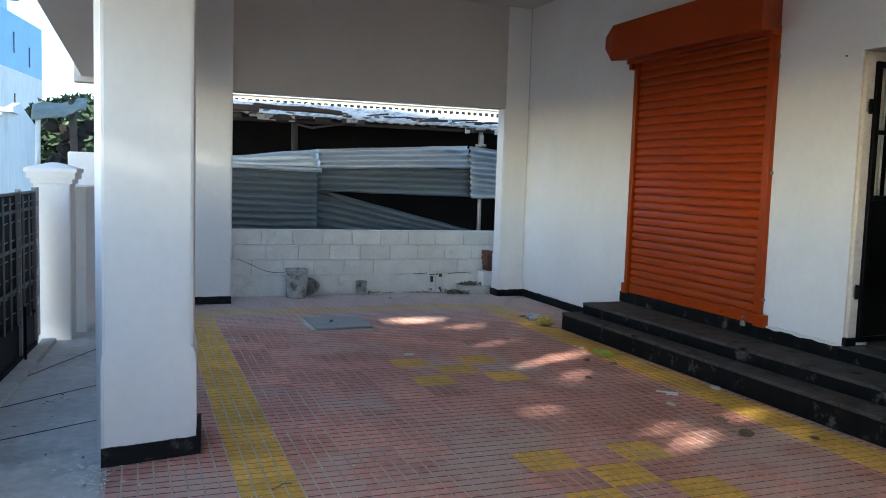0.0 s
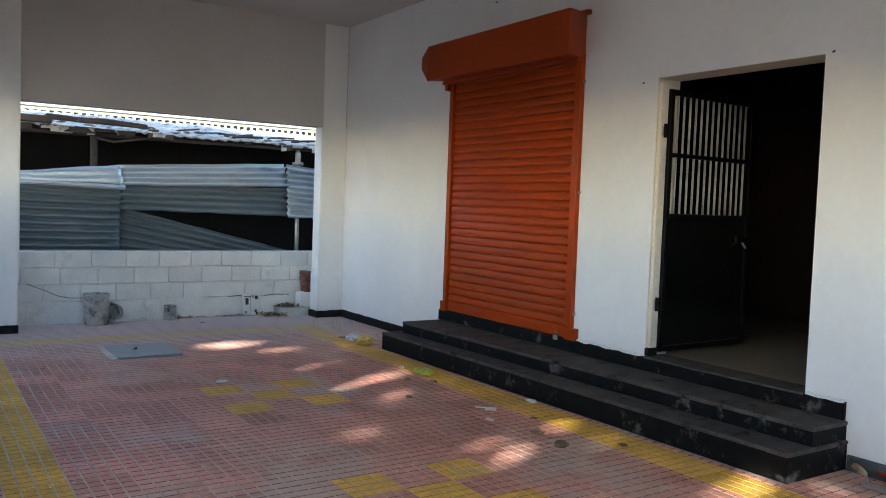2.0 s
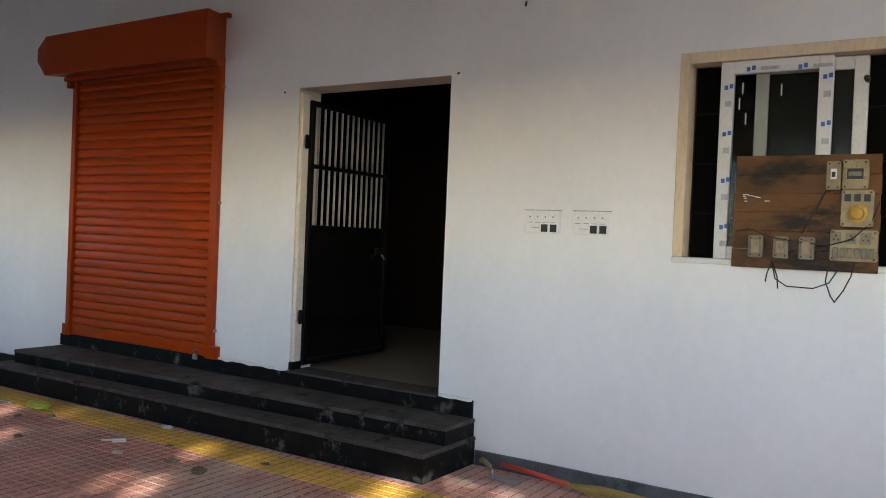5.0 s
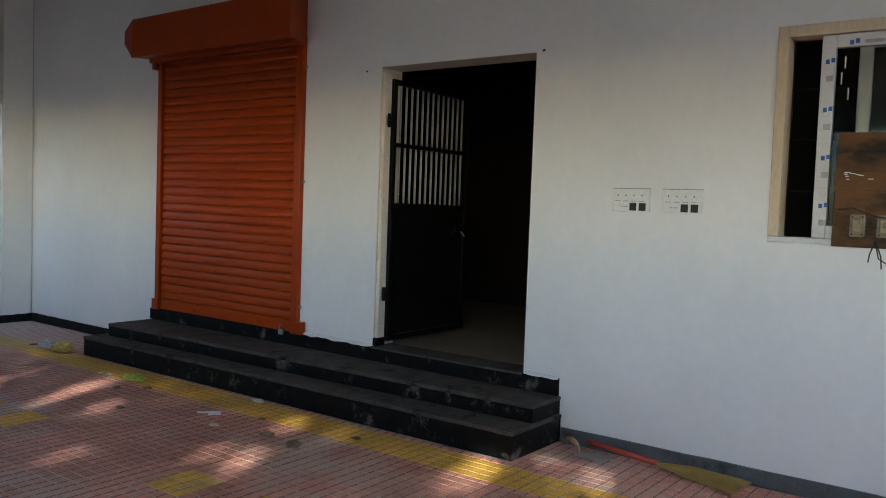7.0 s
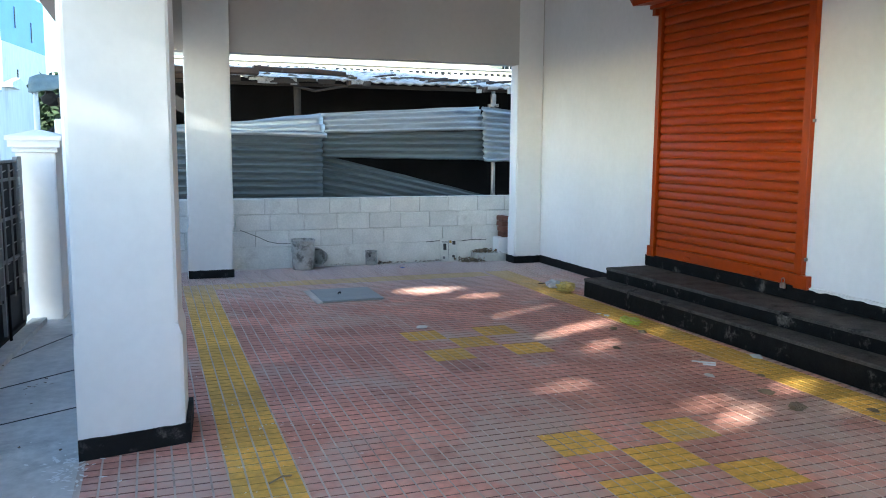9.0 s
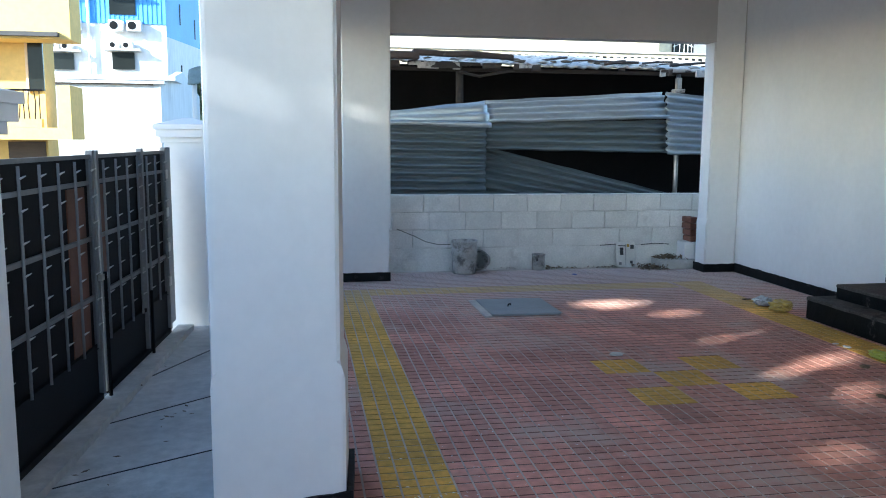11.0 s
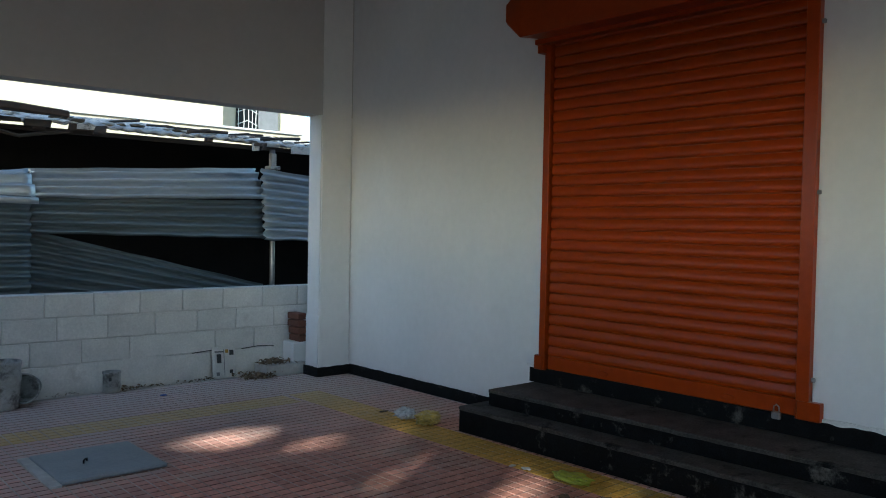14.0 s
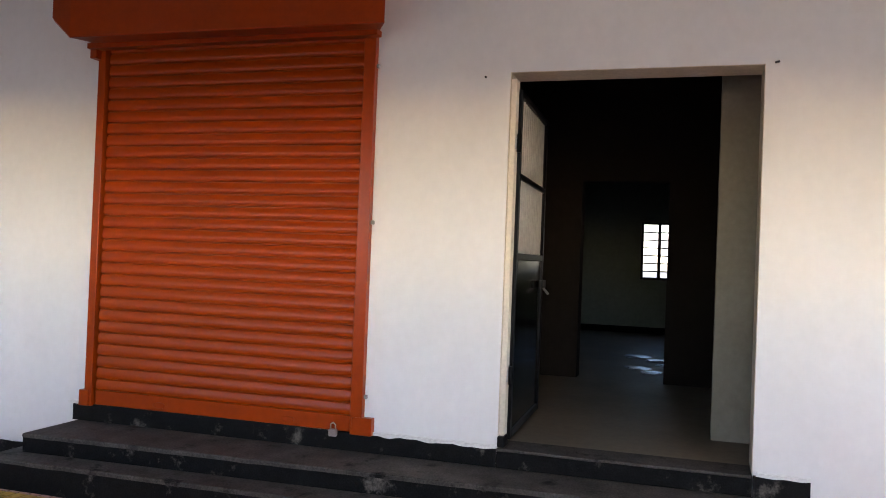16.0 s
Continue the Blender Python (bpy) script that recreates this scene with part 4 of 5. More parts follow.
tin_sheet("tin_sheet", ((4.10, TY - 0.05, 1.215), (5.6, TY - 0.02, 1.18), (5.6, TY + 0.1, 1.80), (4.10, TY + 0.03, 1.92)), TIN_LIT, "corrugated tin sheet with jagged cut edge, painted brighter as lit", 9, seed=5, depth=0.03)
tin_sheet("tin_sheet", ((1.95, TY + 0.1, 0.45), (4.6, TY + 0.12, 0.15), (4.2, TY + 0.14, 0.76), (1.95, TY + 0.1, 1.30)), TIN_SHADED, "slanting grey corrugated tin sheet behind the wall", 9, seed=6)

shed = thing("open_shed", (3.0, 8.0, -0.1), "dark open shed with a broken pale sheet roof on timber posts", "shed")
roof = bmesh.new()
RZ0, RZ1, RY0, RY1 = 2.235, 2.60, 6.42, 8.9
nu, nv = 150, 10
gr = []
for j in range(nv + 1):
    row = []
    for i in range(nu + 1):
        x = -0.42 + 7.7 * i / nu
        v = j / nv
        y = RY0 + (RY1 - RY0) * v + (0.06 * noise.noise(Vector((x * 2.3, 0, 5))) if j == 0 else 0)
        zz = RZ0 + (RZ1 - RZ0) * v - 0.012 * (x - 1) + 0.014 * math.sin(x * math.tau / 0.146) + 0.03 * noise.noise(Vector((x * 0.9, v * 3, 0)))
        row.append(roof.verts.new((x, y, zz)))
    gr.append(row)
for j in range(nv):
    for i in range(nu):
        roof.faces.new((gr[j][i], gr[j][i + 1], gr[j + 1][i + 1], gr[j + 1][i]))
rf = part("roof", roof, ASBESTOS, shed, "pale broken corrugated roofing sheets", smooth=True)
so = rf.modifiers.new("thick", "SOLIDIFY")
so.thickness = 0.02
for i in range(22):                         # sticks and laths lying on the roof edge
    x = -0.3 + 5.4 * random.random()
    yy = random.uniform(6.40, 6.9)
    base = RZ0 + (RZ1 - RZ0) * (yy - RY0) / (RY1 - RY0) - 0.012 * (x - 1) + 0.035
    ln, tn = random.uniform(0.15, 0.55), random.uniform(-0.5, 0.5)
    part("lath", tube([(x - ln * math.cos(tn) / 2, yy - ln * math.sin(tn) / 2, base), (x, yy, base + 0.02), (x + ln * math.cos(tn) / 2, yy + ln * math.sin(tn) / 2, base + random.uniform(0, 0.04))], random.uniform(0.008, 0.018), 5), TIMBER if i % 4 else RUSTY, shed)
for i in range(30):                         # broken sheet ends and hanging bits under the eaves
    x = -0.35 + 5.5 * random.random()
    hgt = random.uniform(0.015, 0.07)
    bm = boxes((x, x + random.uniform(0.05, 0.28), 6.36, 6.40, 2.215 - 0.012 * (x - 1) - hgt, 2.225 - 0.012 * (x - 1)))
    crumple(bm, 0.015, 15, i)
    part("broken_edge", bm, (RUSTY, TIMBER, ASBESTOS)[i % 3], shed)
part("eaves_board", boxes((-0.42, 7.2, 6.50, 6.56, 2.13, 2.17)), TIMBER, shed)
for nm, x0, x1, zz0, zz1 in (("gutter", -0.42, 1.25, 2.23, 2.31), ("gutter_piece", 1.18, 2.32, 2.27, 2.33)):
    bm = boxes((x0, x1, 6.28, 6.40, zz0, zz1), bevel=0.01)
    bmesh.ops.subdivide_edges(bm, edges=[e for e in bm.edges if e.calc_length() > 0.8], cuts=14)
    for v in bm.verts:
        v.co += 0.02 * noise.noise_vector(v.co * 3)
        if nm == "gutter_piece":
            v.co.z -= 0.10 * max(0, v.co.x - 1.75) ** 1.5 - 0.01
    part(nm, bm, RUSTY, shed, "rusty dented gutter section")
for x, y, z1, r in ((4.36, 6.47, 2.14, 0.028), (1.74, 6.5, 2.14, 0.045), (-0.36, 6.5, 2.14, 0.05), (6.8, 6.5, 2.05, 0.05)):
    part("post", tube([(x, y, -0.1), (x + 0.01, y, 0.9), (x - 0.004, y, z1)], r, 10), TIMBER if r > 0.03 else STEEL, shed, smooth=True)
part("post_cap", boxes((4.30, 4.42, 6.41, 6.53, 1.93, 1.97), (4.33, 4.39, 6.44, 6.50, 1.971, 2.10), bevel=0.006), ASBESTOS, shed, "whitewashed post head")
part("hanging_strip", tube([(1.7, 6.42, 2.12), (1.95, 6.42, 2.07), (2.1, 6.41, 2.10), (2.35, 6.42, 2.14)], 0.016, 6), TIMBER, shed)
# shed walls coloured near-black in place of the shade inside
part("back_wall", boxes((-0.42, 7.2, 8.75, 8.95, -0.1, 2.4)), SHED_SHADE_SACK, shed)
part("side_wall", boxes((-0.60, -0.42, 6.6, 8.95, -0.1, 2.3)), SHED_SHADE_SACK, shed)
part("side_wall", boxes((7.2, 7.4, 6.6, 8.95, -0.1, 2.3)), SHED_SHADE_SACK, shed)
for i in range(46):                         # rubble lying along the roof edge
    x = random.uniform(-0.5, 5.2)
    bm = bmesh.new()
    bmesh.ops.create_icosphere(bm, subdivisions=1, radius=random.uniform(0.02, 0.055))
    crumple(bm, 0.03, 20, i)
    bmesh.ops.scale(bm, verts=bm.verts, vec=(1.6, 1.2, 0.4))
    yy = random.uniform(6.47, 7.3)
    bmesh.ops.translate(bm, verts=bm.verts, vec=(x, yy, RZ0 + (RZ1 - RZ0) * (yy - RY0) / (RY1 - RY0) - 0.012 * (x - 1) + 0.02))
    part("roof_debris", bm, ASBESTOS if i % 3 else LEAF_DRY, shed)

# low perforated parapet between the shed and the house
parapet = thing("perforated_parapet", (3.5, 10.3, -0.1), "pale rendered parapet wall with a row of small black sheet standing for the shade in the slots", "wall")
parapet["kind"] = "structure"
part("wall", boxes((0.2, 7.0, 10.32, 10.46, -0.1, 2.785), (0.2, 7.0, 10.302, 10.318, -0.1, 2.655), (0.2, 7.0, 10.302, 10.318, 2.735, 2.785)), CREAM_WALL, parapet)
part("coping", boxes((0.15, 7.05, 10.27, 10.50, 2.787, 2.82), bevel=0.006), FAR_WHITE, parapet)
# black sheet gives the slots their shade by colour
part("slot_backing", boxes((0.2, 7.0, 10.311, 10.317, 2.656, 2.734)), DARK_HOLE, parapet, "black sheet standing for the shade in the slots")
slot_mesh = mesh_of("slot_block", boxes((0, 0.045, 0, 0.012, 0, 0.078)), CREAM_WALL)
for i in range(56):
    set_piece("slot_block", slot_mesh, parapet, Vector((0.25 + i * 0.12, 10.298, 2.656)) - ORIGIN[parapet])

# cream house behind the shed
house = thing("cream_house", (6.0, 14.0, -0.1), "cream rendered house wall behind the shed roof", "house")
part("wall", boxes((0.3, 7.50, 14.0, 14.4, -0.1, 5.2)), CREAM_WALL, house)
part("return_wall", boxes((7.50, 9.6, 14.45, 14.7, -0.1, 5.2)), CREAM_WALL, house)
wi = part("window", boxes((8.00, 8.48, 14.40, 14.445, 2.9, 4.2)), DARK_GLASS, house, "dark window with curved white grille")
for i in range(5):
    part("grille_bar", tube([(8.03 + i * 0.105, 14.38, 2.9), (8.03 + i * 0.105 + 0.03 * math.sin(i), 14.38, 3.5), (8.03 + i * 0.105, 14.38, 4.2)], 0.008, 6), UPVC, wi)
for zz in (3.15, 3.4, 3.65):
    part("grille_bar", tube([(8.00, 14.38, zz), (8.24, 14.38, zz + 0.1), (8.48, 14.38, zz)], 0.008, 6), UPVC, wi)
part("shutter", boxes((8.50, 8.95, 14.39, 14.44, 2.9, 4.2)), GREY_METAL, house, "blue-grey window shutter")
part("stair_flank", prism([(8.3, 13.6), (10.5, 13.6), (10.5, 14.2), (8.3, 14.2)], 2.6, 3.1, None, [(8.9, 13.6), (10.5, 13.6), (10.5, 14.2), (8.9, 14.2)]), CREAM_WALL, house)

# ---------------------------------------------------------------- gate, posts and kerb
def gate_post(name, at, turn, half, h, label):
    p = thing(name, (at[0], at[1], -0.05), label, "gate post")
    def sq(s):
        return [(at[0] + math.cos(turn + radians(45 + 90 * i)) * s * 1.414, at[1] + math.sin(turn + radians(45 + 90 * i)) * s * 1.414) for i in range(4)]
    bm = prism(sq(half), -0.1, h - 0.13)
    bmesh.ops.bevel(bm, geom=[e for e in bm.edges if abs((e.verts[0].co - e.verts[1].co).z) > 0.2], offset=0.008, segments=2, affect="EDGES")
    part("shaft", bm, WHITE, p)
    bm = prism(sq(half + 0.02), h - 0.129, h - 0.09)
    prism(sq(half + 0.045), h - 0.0895, h - 0.035, bm)
    prism(sq(half + 0.06), h - 0.0345, h, bm)
    prism(sq(half + 0.06), h + 0.0005, h + 0.05, bm, sq(0.03))
    part("cap", bm, WHITE, p, "stepped moulded cap")
    return p


gt = math.atan2(3.42 - 0.75, -1.045 + 1.262)           # run of the gate
gate_post("gate_post", (-0.855, 3.60), gt, 0.145, 1.46, "white painted gate post with stepped cap")
gate_post("gate_post", (-1.16, -0.16), gt, 0.19, 1.50, "white painted gate post with stepped cap")
structure("wall_boundary", prism([(-0.78, 3.80), (-0.62, 3.80), (-0.40, 5.7), (-0.56, 5.7)], -0.1, 1.30), WHITE, "white boundary wall running on from the gate post", "wall")
structure("wall_boundary_stub", boxes((-0.80, -0.50, 4.3, 4.6, 1.30, 1.62), bevel=0.01), WHITE, "white upstand on the boundary wall", "wall")
structure("wall_boundary_near", prism([(-1.55, -8.0), (-1.40, -8.0), (-1.20, -0.42), (-1.35, -0.42)], -0.1, 1.35), WHITE, "white boundary wall running towards the near gate post", "wall")
gdir = Vector((math.cos(gt), math.sin(gt)))
gnrm = Vector((gdir.y, -gdir.x))
G0 = Vector((-1.235, 0.02))
GL = 3.36
structure("kerb", prism([tuple(G0 + gnrm * 0.02), tuple(G0 + gnrm * 0.15), tuple(G0 + gdir * GL + gnrm * 0.13), tuple(G0 + gdir * GL + gnrm * 0.02)], -0.1, 0.018), CEMENT, "pale cement sill below the gate", "kerb")
gate = thing("steel_gate", (G0.x, G0.y, 0.03), "closed black steel double gate with spiked bars and grey frame", "gate")


def gpt(u, v, zz):
    p = G0 + gdir * u + gnrm * v
    return Vector((p.x, p.y, zz))


def gbox(u0, u1, v0, v1, z0, z1):
    bm = boxes((u0, u1, v0, v1, z0, z1))
    for v in bm.verts:
        v.co = gpt(*v.co)
    bmesh.ops.recalc_face_normals(bm, faces=bm.faces)
    return bm


ZT = 1.30
mid = GL * 0.50
part("sheet", gbox(0.03, mid - 0.02, -0.012, -0.006, 0.06, ZT - 0.03), BLACK_METAL, gate, "black sheet steel backing")
part("sheet", gbox(mid + 0.02, GL - 0.22, -0.012, -0.006, 0.06, ZT - 0.03), BLACK_METAL, gate, "black sheet steel backing")
part("brown_panel", gbox(mid - 0.34, mid - 0.10, -0.005, 0.001, 0.30, ZT - 0.18), RUST_PANEL, gate, "rust-brown sheet panel")
part("brown_panel", gbox(mid + 0.08, mid + 0.22, -0.005, 0.001, 0.30, ZT - 0.18), RUST_PANEL, gate, "rust-brown sheet panel")
part("end_plate", gbox(GL - 0.21, GL - 0.03, -0.01, 0.012, 0.06, ZT), GREY_METAL, gate, "grey primed end plate")
for u in (0.02, mid - 0.03, mid + 0.03, GL * 0.76, GL - 0.23):
    part("upright", gbox(u - 0.016, u + 0.016, -0.004, 0.03, 0.04, ZT), GREY_METAL if u > 1 else BLACK_METAL, gate)
for zz in (ZT - 0.03, ZT - 0.16, 0.86, 0.56, 0.30):
    for u0, u1 in ((0.037, mid - 0.047), (mid + 0.047, GL * 0.76 - 0.017), (GL * 0.76 + 0.017, GL - 0.247)):
        part("rail", gbox(u0, u1, 0.003, 0.022, zz - 0.010, zz + 0.010), GREY_METAL if zz > 0.5 else BLACK_METAL, gate)
for u0, u1 in ((0.037, mid - 0.047), (mid + 0.047, GL - 0.247)):
    part("kick_plate", gbox(u0, u1, 0.002, 0.008, 0.05, 0.285), BLACK_METAL, gate)
    part("bottom_rail", gbox(u0, u1, 0.003, 0.03, 0.02, 0.05), BLACK_METAL, gate)
nb = 15
for i in range(nb):
    u = 0.12 + i * (GL - 0.42) / (nb - 1)
    bar = part("bar", tube([gpt(u, 0.030, 0.30), gpt(u, 0.030, ZT - 0.05)], 0.0075, 6), GREY_METAL, gate, smooth=True)
    for j in range(7):
        zz = 0.42 + j * 0.13
        part("spike", tube([gpt(u, 0.034, zz), gpt(u + 0.012, 0.055, zz + 0.012)], 0.006, 5, None, 0.002), STEEL, bar)
for zz in (1.12, 0.86, 0.62, 0.38):
    part("hinge_plate", gbox(GL - 0.27, GL - 0.215, 0.031, 0.037, zz - 0.03, zz + 0.03), STEEL, gate)
part("bolt", tube([gpt(mid, 0.05, 0.68), gpt(mid, 0.05, 0.20), gpt(mid + 0.005, 0.05, 0.02)], 0.010, 8), BLACK_METAL, gate)
part("bolt_hasp", gbox(mid - 0.05, mid + 0.05, 0.031, 0.05, 0.64, 0.67), STEEL, gate)
part("bolt", tube([gpt(GL * 0.76, 0.05, 0.42), gpt(GL * 0.76, 0.05, -0.0)], 0.010, 8), BLACK_METAL, gate)

# ---------------------------------------------------------------- street side buildings
ws = thing("sheet_shed", (-4.5, 19.0, -0.1), "white sheet-clad shed with a low gable beyond the gate", "shed")
part("front", boxes((-9.0, -3.455, 18.004, 18.15, -0.1, 2.62)), SHED_WHITE, ws)
bm = bmesh.new()
vs = [bm.verts.new(p) for p in ((-3.30, 18.0, -0.1), (-2.75, 21.0, -0.1), (-2.75, 21.0, 2.5), (-3.0, 19.6, 3.05), (-3.30, 18.0, 2.64))]
bm.faces.new(vs)
r = bmesh.ops.extrude_face_region(bm, geom=bm.faces[:])
bmesh.ops.translate(bm, verts=[v for v in r["geom"] if isinstance(v, bmesh.types.BMVert)], vec=(-0.15, 0, 0))
bmesh.ops.recalc_face_normals(bm, faces=bm.faces)
part("gable", bm, SHED_WHITE, ws)
part("roof", boxes((-9.1, -3.2, 17.9, 18.3, 2.64, 2.70), (-9.1, -3.0, 18.3, 19.7, 2.75, 2.85)), SHED_WHITE, ws)
part("block_base", boxes((-4.4, -3.31, 17.95, 17.995, -0.1, 1.35)), CEMENT, ws)
for i in range(14):
    x = -8.9 + i * 0.41
    part("sheet_lap", boxes((x, x + 0.03, 17.999, 18.0035, 0.9 + 0.12 * (i % 3), 2.60)), SHED_WHITE, ws)
part("sheet_seam", boxes((-9.0, -3.5, 17.990, 17.9985, 1.60, 1.612)), SHED_WHITE, ws)
# dark strip drawn as the shadow line below the roof edge
part("eaves_shadow_strip", boxes((-9.0, -3.46, 17.93, 17.99, 2.605, 2.637)), TIMBER, ws, "dark strip for the shadow along the corrugated eaves edge")
bb = thing("factory_building", (-6.0, 29.0, -0.1), "white rendered building with bright blue clad top storey", "building")
part("wall", boxes((-14.0, -4.6, 28.0, 30.0, -0.1, 5.30)), FAR_WHITE, bb)
part("side_wall", prism([(-4.6, 28.0), (-3.75, 33.0), (-4.6, 33.0)], -0.1, 4.9), FAR_WHITE, bb)
part("cladding", boxes((-14.0, -4.6, 27.96, 30.0, 5.302, 7.6)), BLUE_CLAD, bb, "bright blue ribbed sheet cladding")
part("cladding_side", prism([(-4.598, 28.0), (-3.75, 33.0), (-4.598, 33.0)], 4.902, 6.9), BLUE_CLAD, bb, "bright blue sheet cladding")
bm = bmesh.new()
for i in range(60):
    box(bm, -14 + i * 0.156, -13.95 + i * 0.156, 27.935, 27.959, 5.31, 7.6)
part("cladding_ribs", bm, BLUE_CLAD, bb)
part("arched_roof", boxes((-14.0, -4.3, 27.8, 31.0, 7.6, 7.75)), SHED_WHITE, bb)
for x0, x1, z0, z1 in ((-8.45, -7.70, 3.70, 4.25), (-6.43, -5.69, 3.74, 4.32), (-10.6, -9.8, 3.70, 4.25), (-6.45, -5.6, 5.6, 6.2), (-8.5, -7.7, 5.6, 6.2)):
    wd = part("window", boxes((x0, x1, 27.90, 27.99 if z0 < 5 else 27.955, z0, z1)), DARK_GLASS, bb)
    part("hood", boxes((x0 - 0.25, x1 + 0.25, 27.6, 27.99 if z0 < 5 else 27.95, z1 + 0.04, z1 + 0.10)), FAR_WHITE, wd)
for y, z0 in ((29.5, 3.3), (31.3, 3.1), (29.5, 5.5), (31.3, 5.2)):
    x = -4.6 + (y - 28) * 0.17
    part("side_window", boxes((x - 0.05, x + 0.03, y, y + 0.55, z0, z0 + 0.75)), DARK_GLASS, bb)
part("drain_pipe", tube([(-7.15, 27.85, 0), (-7.15, 27.85, 7.0)], 0.05, 8), FAR_WHITE, bb)
for x, zz in ((-6.22, 5.02), (-5.62, 5.02), (-7.62, 5.02), (-6.30, 4.425), (-5.86, 4.425), (-8.28, 4.355), (-7.86, 4.355)):
    ac = thing("air_conditioner", (x, 27.7, zz), "white outdoor air conditioner unit on the facade", "air conditioner", "outdoor units on the facade")
    big = zz > 4.8
    part("case", boxes((x - 0.24, x + 0.24, 27.62, 27.94, zz, zz + 0.36) if big else (x - 0.17, x + 0.17, 27.66, 27.94, zz, zz + 0.24), bevel=0.02), FAR_WHITE, ac)
    fan = 0.14 if big else 0.09
    bm = lathe([(fan, 0), (fan, 0.01), (0.03, 0.012)], (0, 0, 0), 18)
    bmesh.ops.rotate(bm, verts=bm.verts, matrix=Matrix.Rotation(radians(90), 3, "X"))
    bmesh.ops.translate(bm, verts=bm.verts, vec=(x - 0.06, 27.618 if big else 27.658, zz + (0.18 if big else 0.12)))
    part("fan_grille", bm, BLACK_METAL, ac)
yh = thing("yellow_house", (-5.0, 11.0, -0.1), "yellow painted house with a balcony and iron railing", "house")
part("wall", boxes((-7.5, -3.75, 10.6, 11.15, -0.1, 6.0)), YELLOW_WALL, yh)
part("upper_slab", boxes((-7.5, -3.2, 10.0, 10.599, 2.75, 3.7)), YELLOW_WALL, yh)
part("canopy_grille", boxes((-7.5, -3.35, 9.9, 9.999, 2.78, 2.84)), INK, yh)
part("balcony", boxes((-7.5, -3.22, 9.9, 10.599, 1.33, 1.50), (-3.40, -3.22, 9.9, 10.599, 1.501, 2.10), (-7.5, -3.62, 9.9, 10.0, 1.501, 1.62)), YELLOW_WALL, yh, "yellow balcony parapet")
bm = bmesh.new()
for i in range(16):
    x = -3.65 - i * 0.07
    tube([(x, 9.95, 1.62), (x + 0.02 * math.sin(i * 2.0), 9.95, 1.85), (x, 9.95, 2.02)], 0.008, 5, bm)
tube([(-3.6, 9.95, 2.03), (-4.8, 9.95, 2.03)], 0.015, 6, bm)
part("railing", bm, BLACK_METAL, yh, "black wrought iron balcony railing")
wdo = part("window", boxes((-3.95, -3.745, 10.55, 10.598, 2.05, 2.75)), DARK_GLASS, yh)
part("window_frame", boxes((-3.99, -3.952, 10.54, 10.597, 2.02, 2.78), bevel=0.003), TIMB, wdo)
part("lower_opening", boxes((-4.3, -3.78, 10.56, 10.598, 0.3, 1.30)), TIMBER, yh)
yh.location.x -= 0.05
sp = thing("utility_post", (-1.5, 13.0, -0.1), "weathered posts with a hanging tarpaulin and dark clutter", "post")
part("pole", tube([(-1.93, 13, -0.1), (-1.93, 13, 1.6), (-1.92, 13, 2.34)], 0.045, 8), FAR_WHITE, sp, smooth=True)
tarp = bmesh.new()
nu, nv = 18, 10
rows = []
for j in range(nv + 1):
    v = j / nv
    row = []
    for i in range(nu + 1):
        u = i / nu
        x = -2.03 + 0.95 * u
        top = 2.62 + 0.16 * u + 0.03 * math.sin(u * 9)
        low = 2.33 + 0.10 * u + 0.07 * noise.noise(Vector((u * 5, 1, 2))) + (0.10 if u > 0.65 else 0.0)
        row.append(tarp.verts.new((x, 12.9 + 0.30 * v + 0.06 * noise.noise(Vector((u * 6, v * 4, 7))), low + (top - low) * math.sin(v * math.pi / 2))))
    rows.append(row)
for j in range(nv):
    for i in range(nu):
        tarp.faces.new((rows[j][i], rows[j][i + 1], rows[j + 1][i + 1], rows[j + 1][i]))
tp = part("tarpaulin", tarp, TARP, sp, "sagging grey-green tarpaulin", smooth=True)
tp.modifiers.new("thick", "SOLIDIFY").thickness = 0.01
part("post_trunk", tube([(-1.32, 13.1, -0.1), (-1.30, 13.1, 1.4), (-1.34, 13.1, 2.75)], 0.07, 8), TIMBER, sp, smooth=True)
for i in range(14):
    x, zz = -1.75 + 0.07 * i, 1.35 + 0.9 * abs(math.sin(i * 1.7))
    bm = bmesh.new()
    bmesh.ops.create_icosphere(bm, subdivisions=2, radius=0.10 + 0.05 * math.sin(i * 2.1) ** 2)
    crumple(bm, 0.10, 7, i)
    bmesh.ops.translate(bm, verts=bm.verts, vec=(x, 13.25, zz))
    part("hung_sack", bm, SHED_SHADE_SACK if i % 3 else LEAF_DRY, sp)
part("cross_rail", tube([(-2.1, 13.2, 1.42), (-0.6, 13.2, 1.46)], 0.03, 6), TIMBER, sp)


def leaf_cloud(name, centre, radii, count, size, mat, parent, seed, keep=None):
    rnd = random.Random(seed)
    verts, faces = [], []
    c = Vector(centre)
    while len(faces) < count:
        d = Vector((rnd.uniform(-1, 1), rnd.uniform(-1, 1), rnd.uniform(-1, 1)))
        if d.length > 1 or noise.noise(d * 2.3 + Vector((seed, 0, 0))) < -0.12:
            continue
        p = c + Vector((d.x * radii[0], d.y * radii[1], d.z * radii[2]))
        if keep and not keep(p):
            continue
        u = Vector((rnd.uniform(-1, 1), rnd.uniform(-1, 1), rnd.uniform(-1, 1))).normalized()
        v = u.orthogonal().normalized()
        s = size * rnd.uniform(0.6, 1.3)
        k = len(verts)
        verts += [p - u * s, p + v * s * 0.45, p + u * s, p - v * s * 0.45]
        faces.append((k, k + 1, k + 2, k + 3))
    me = bpy.data.meshes.new(name)
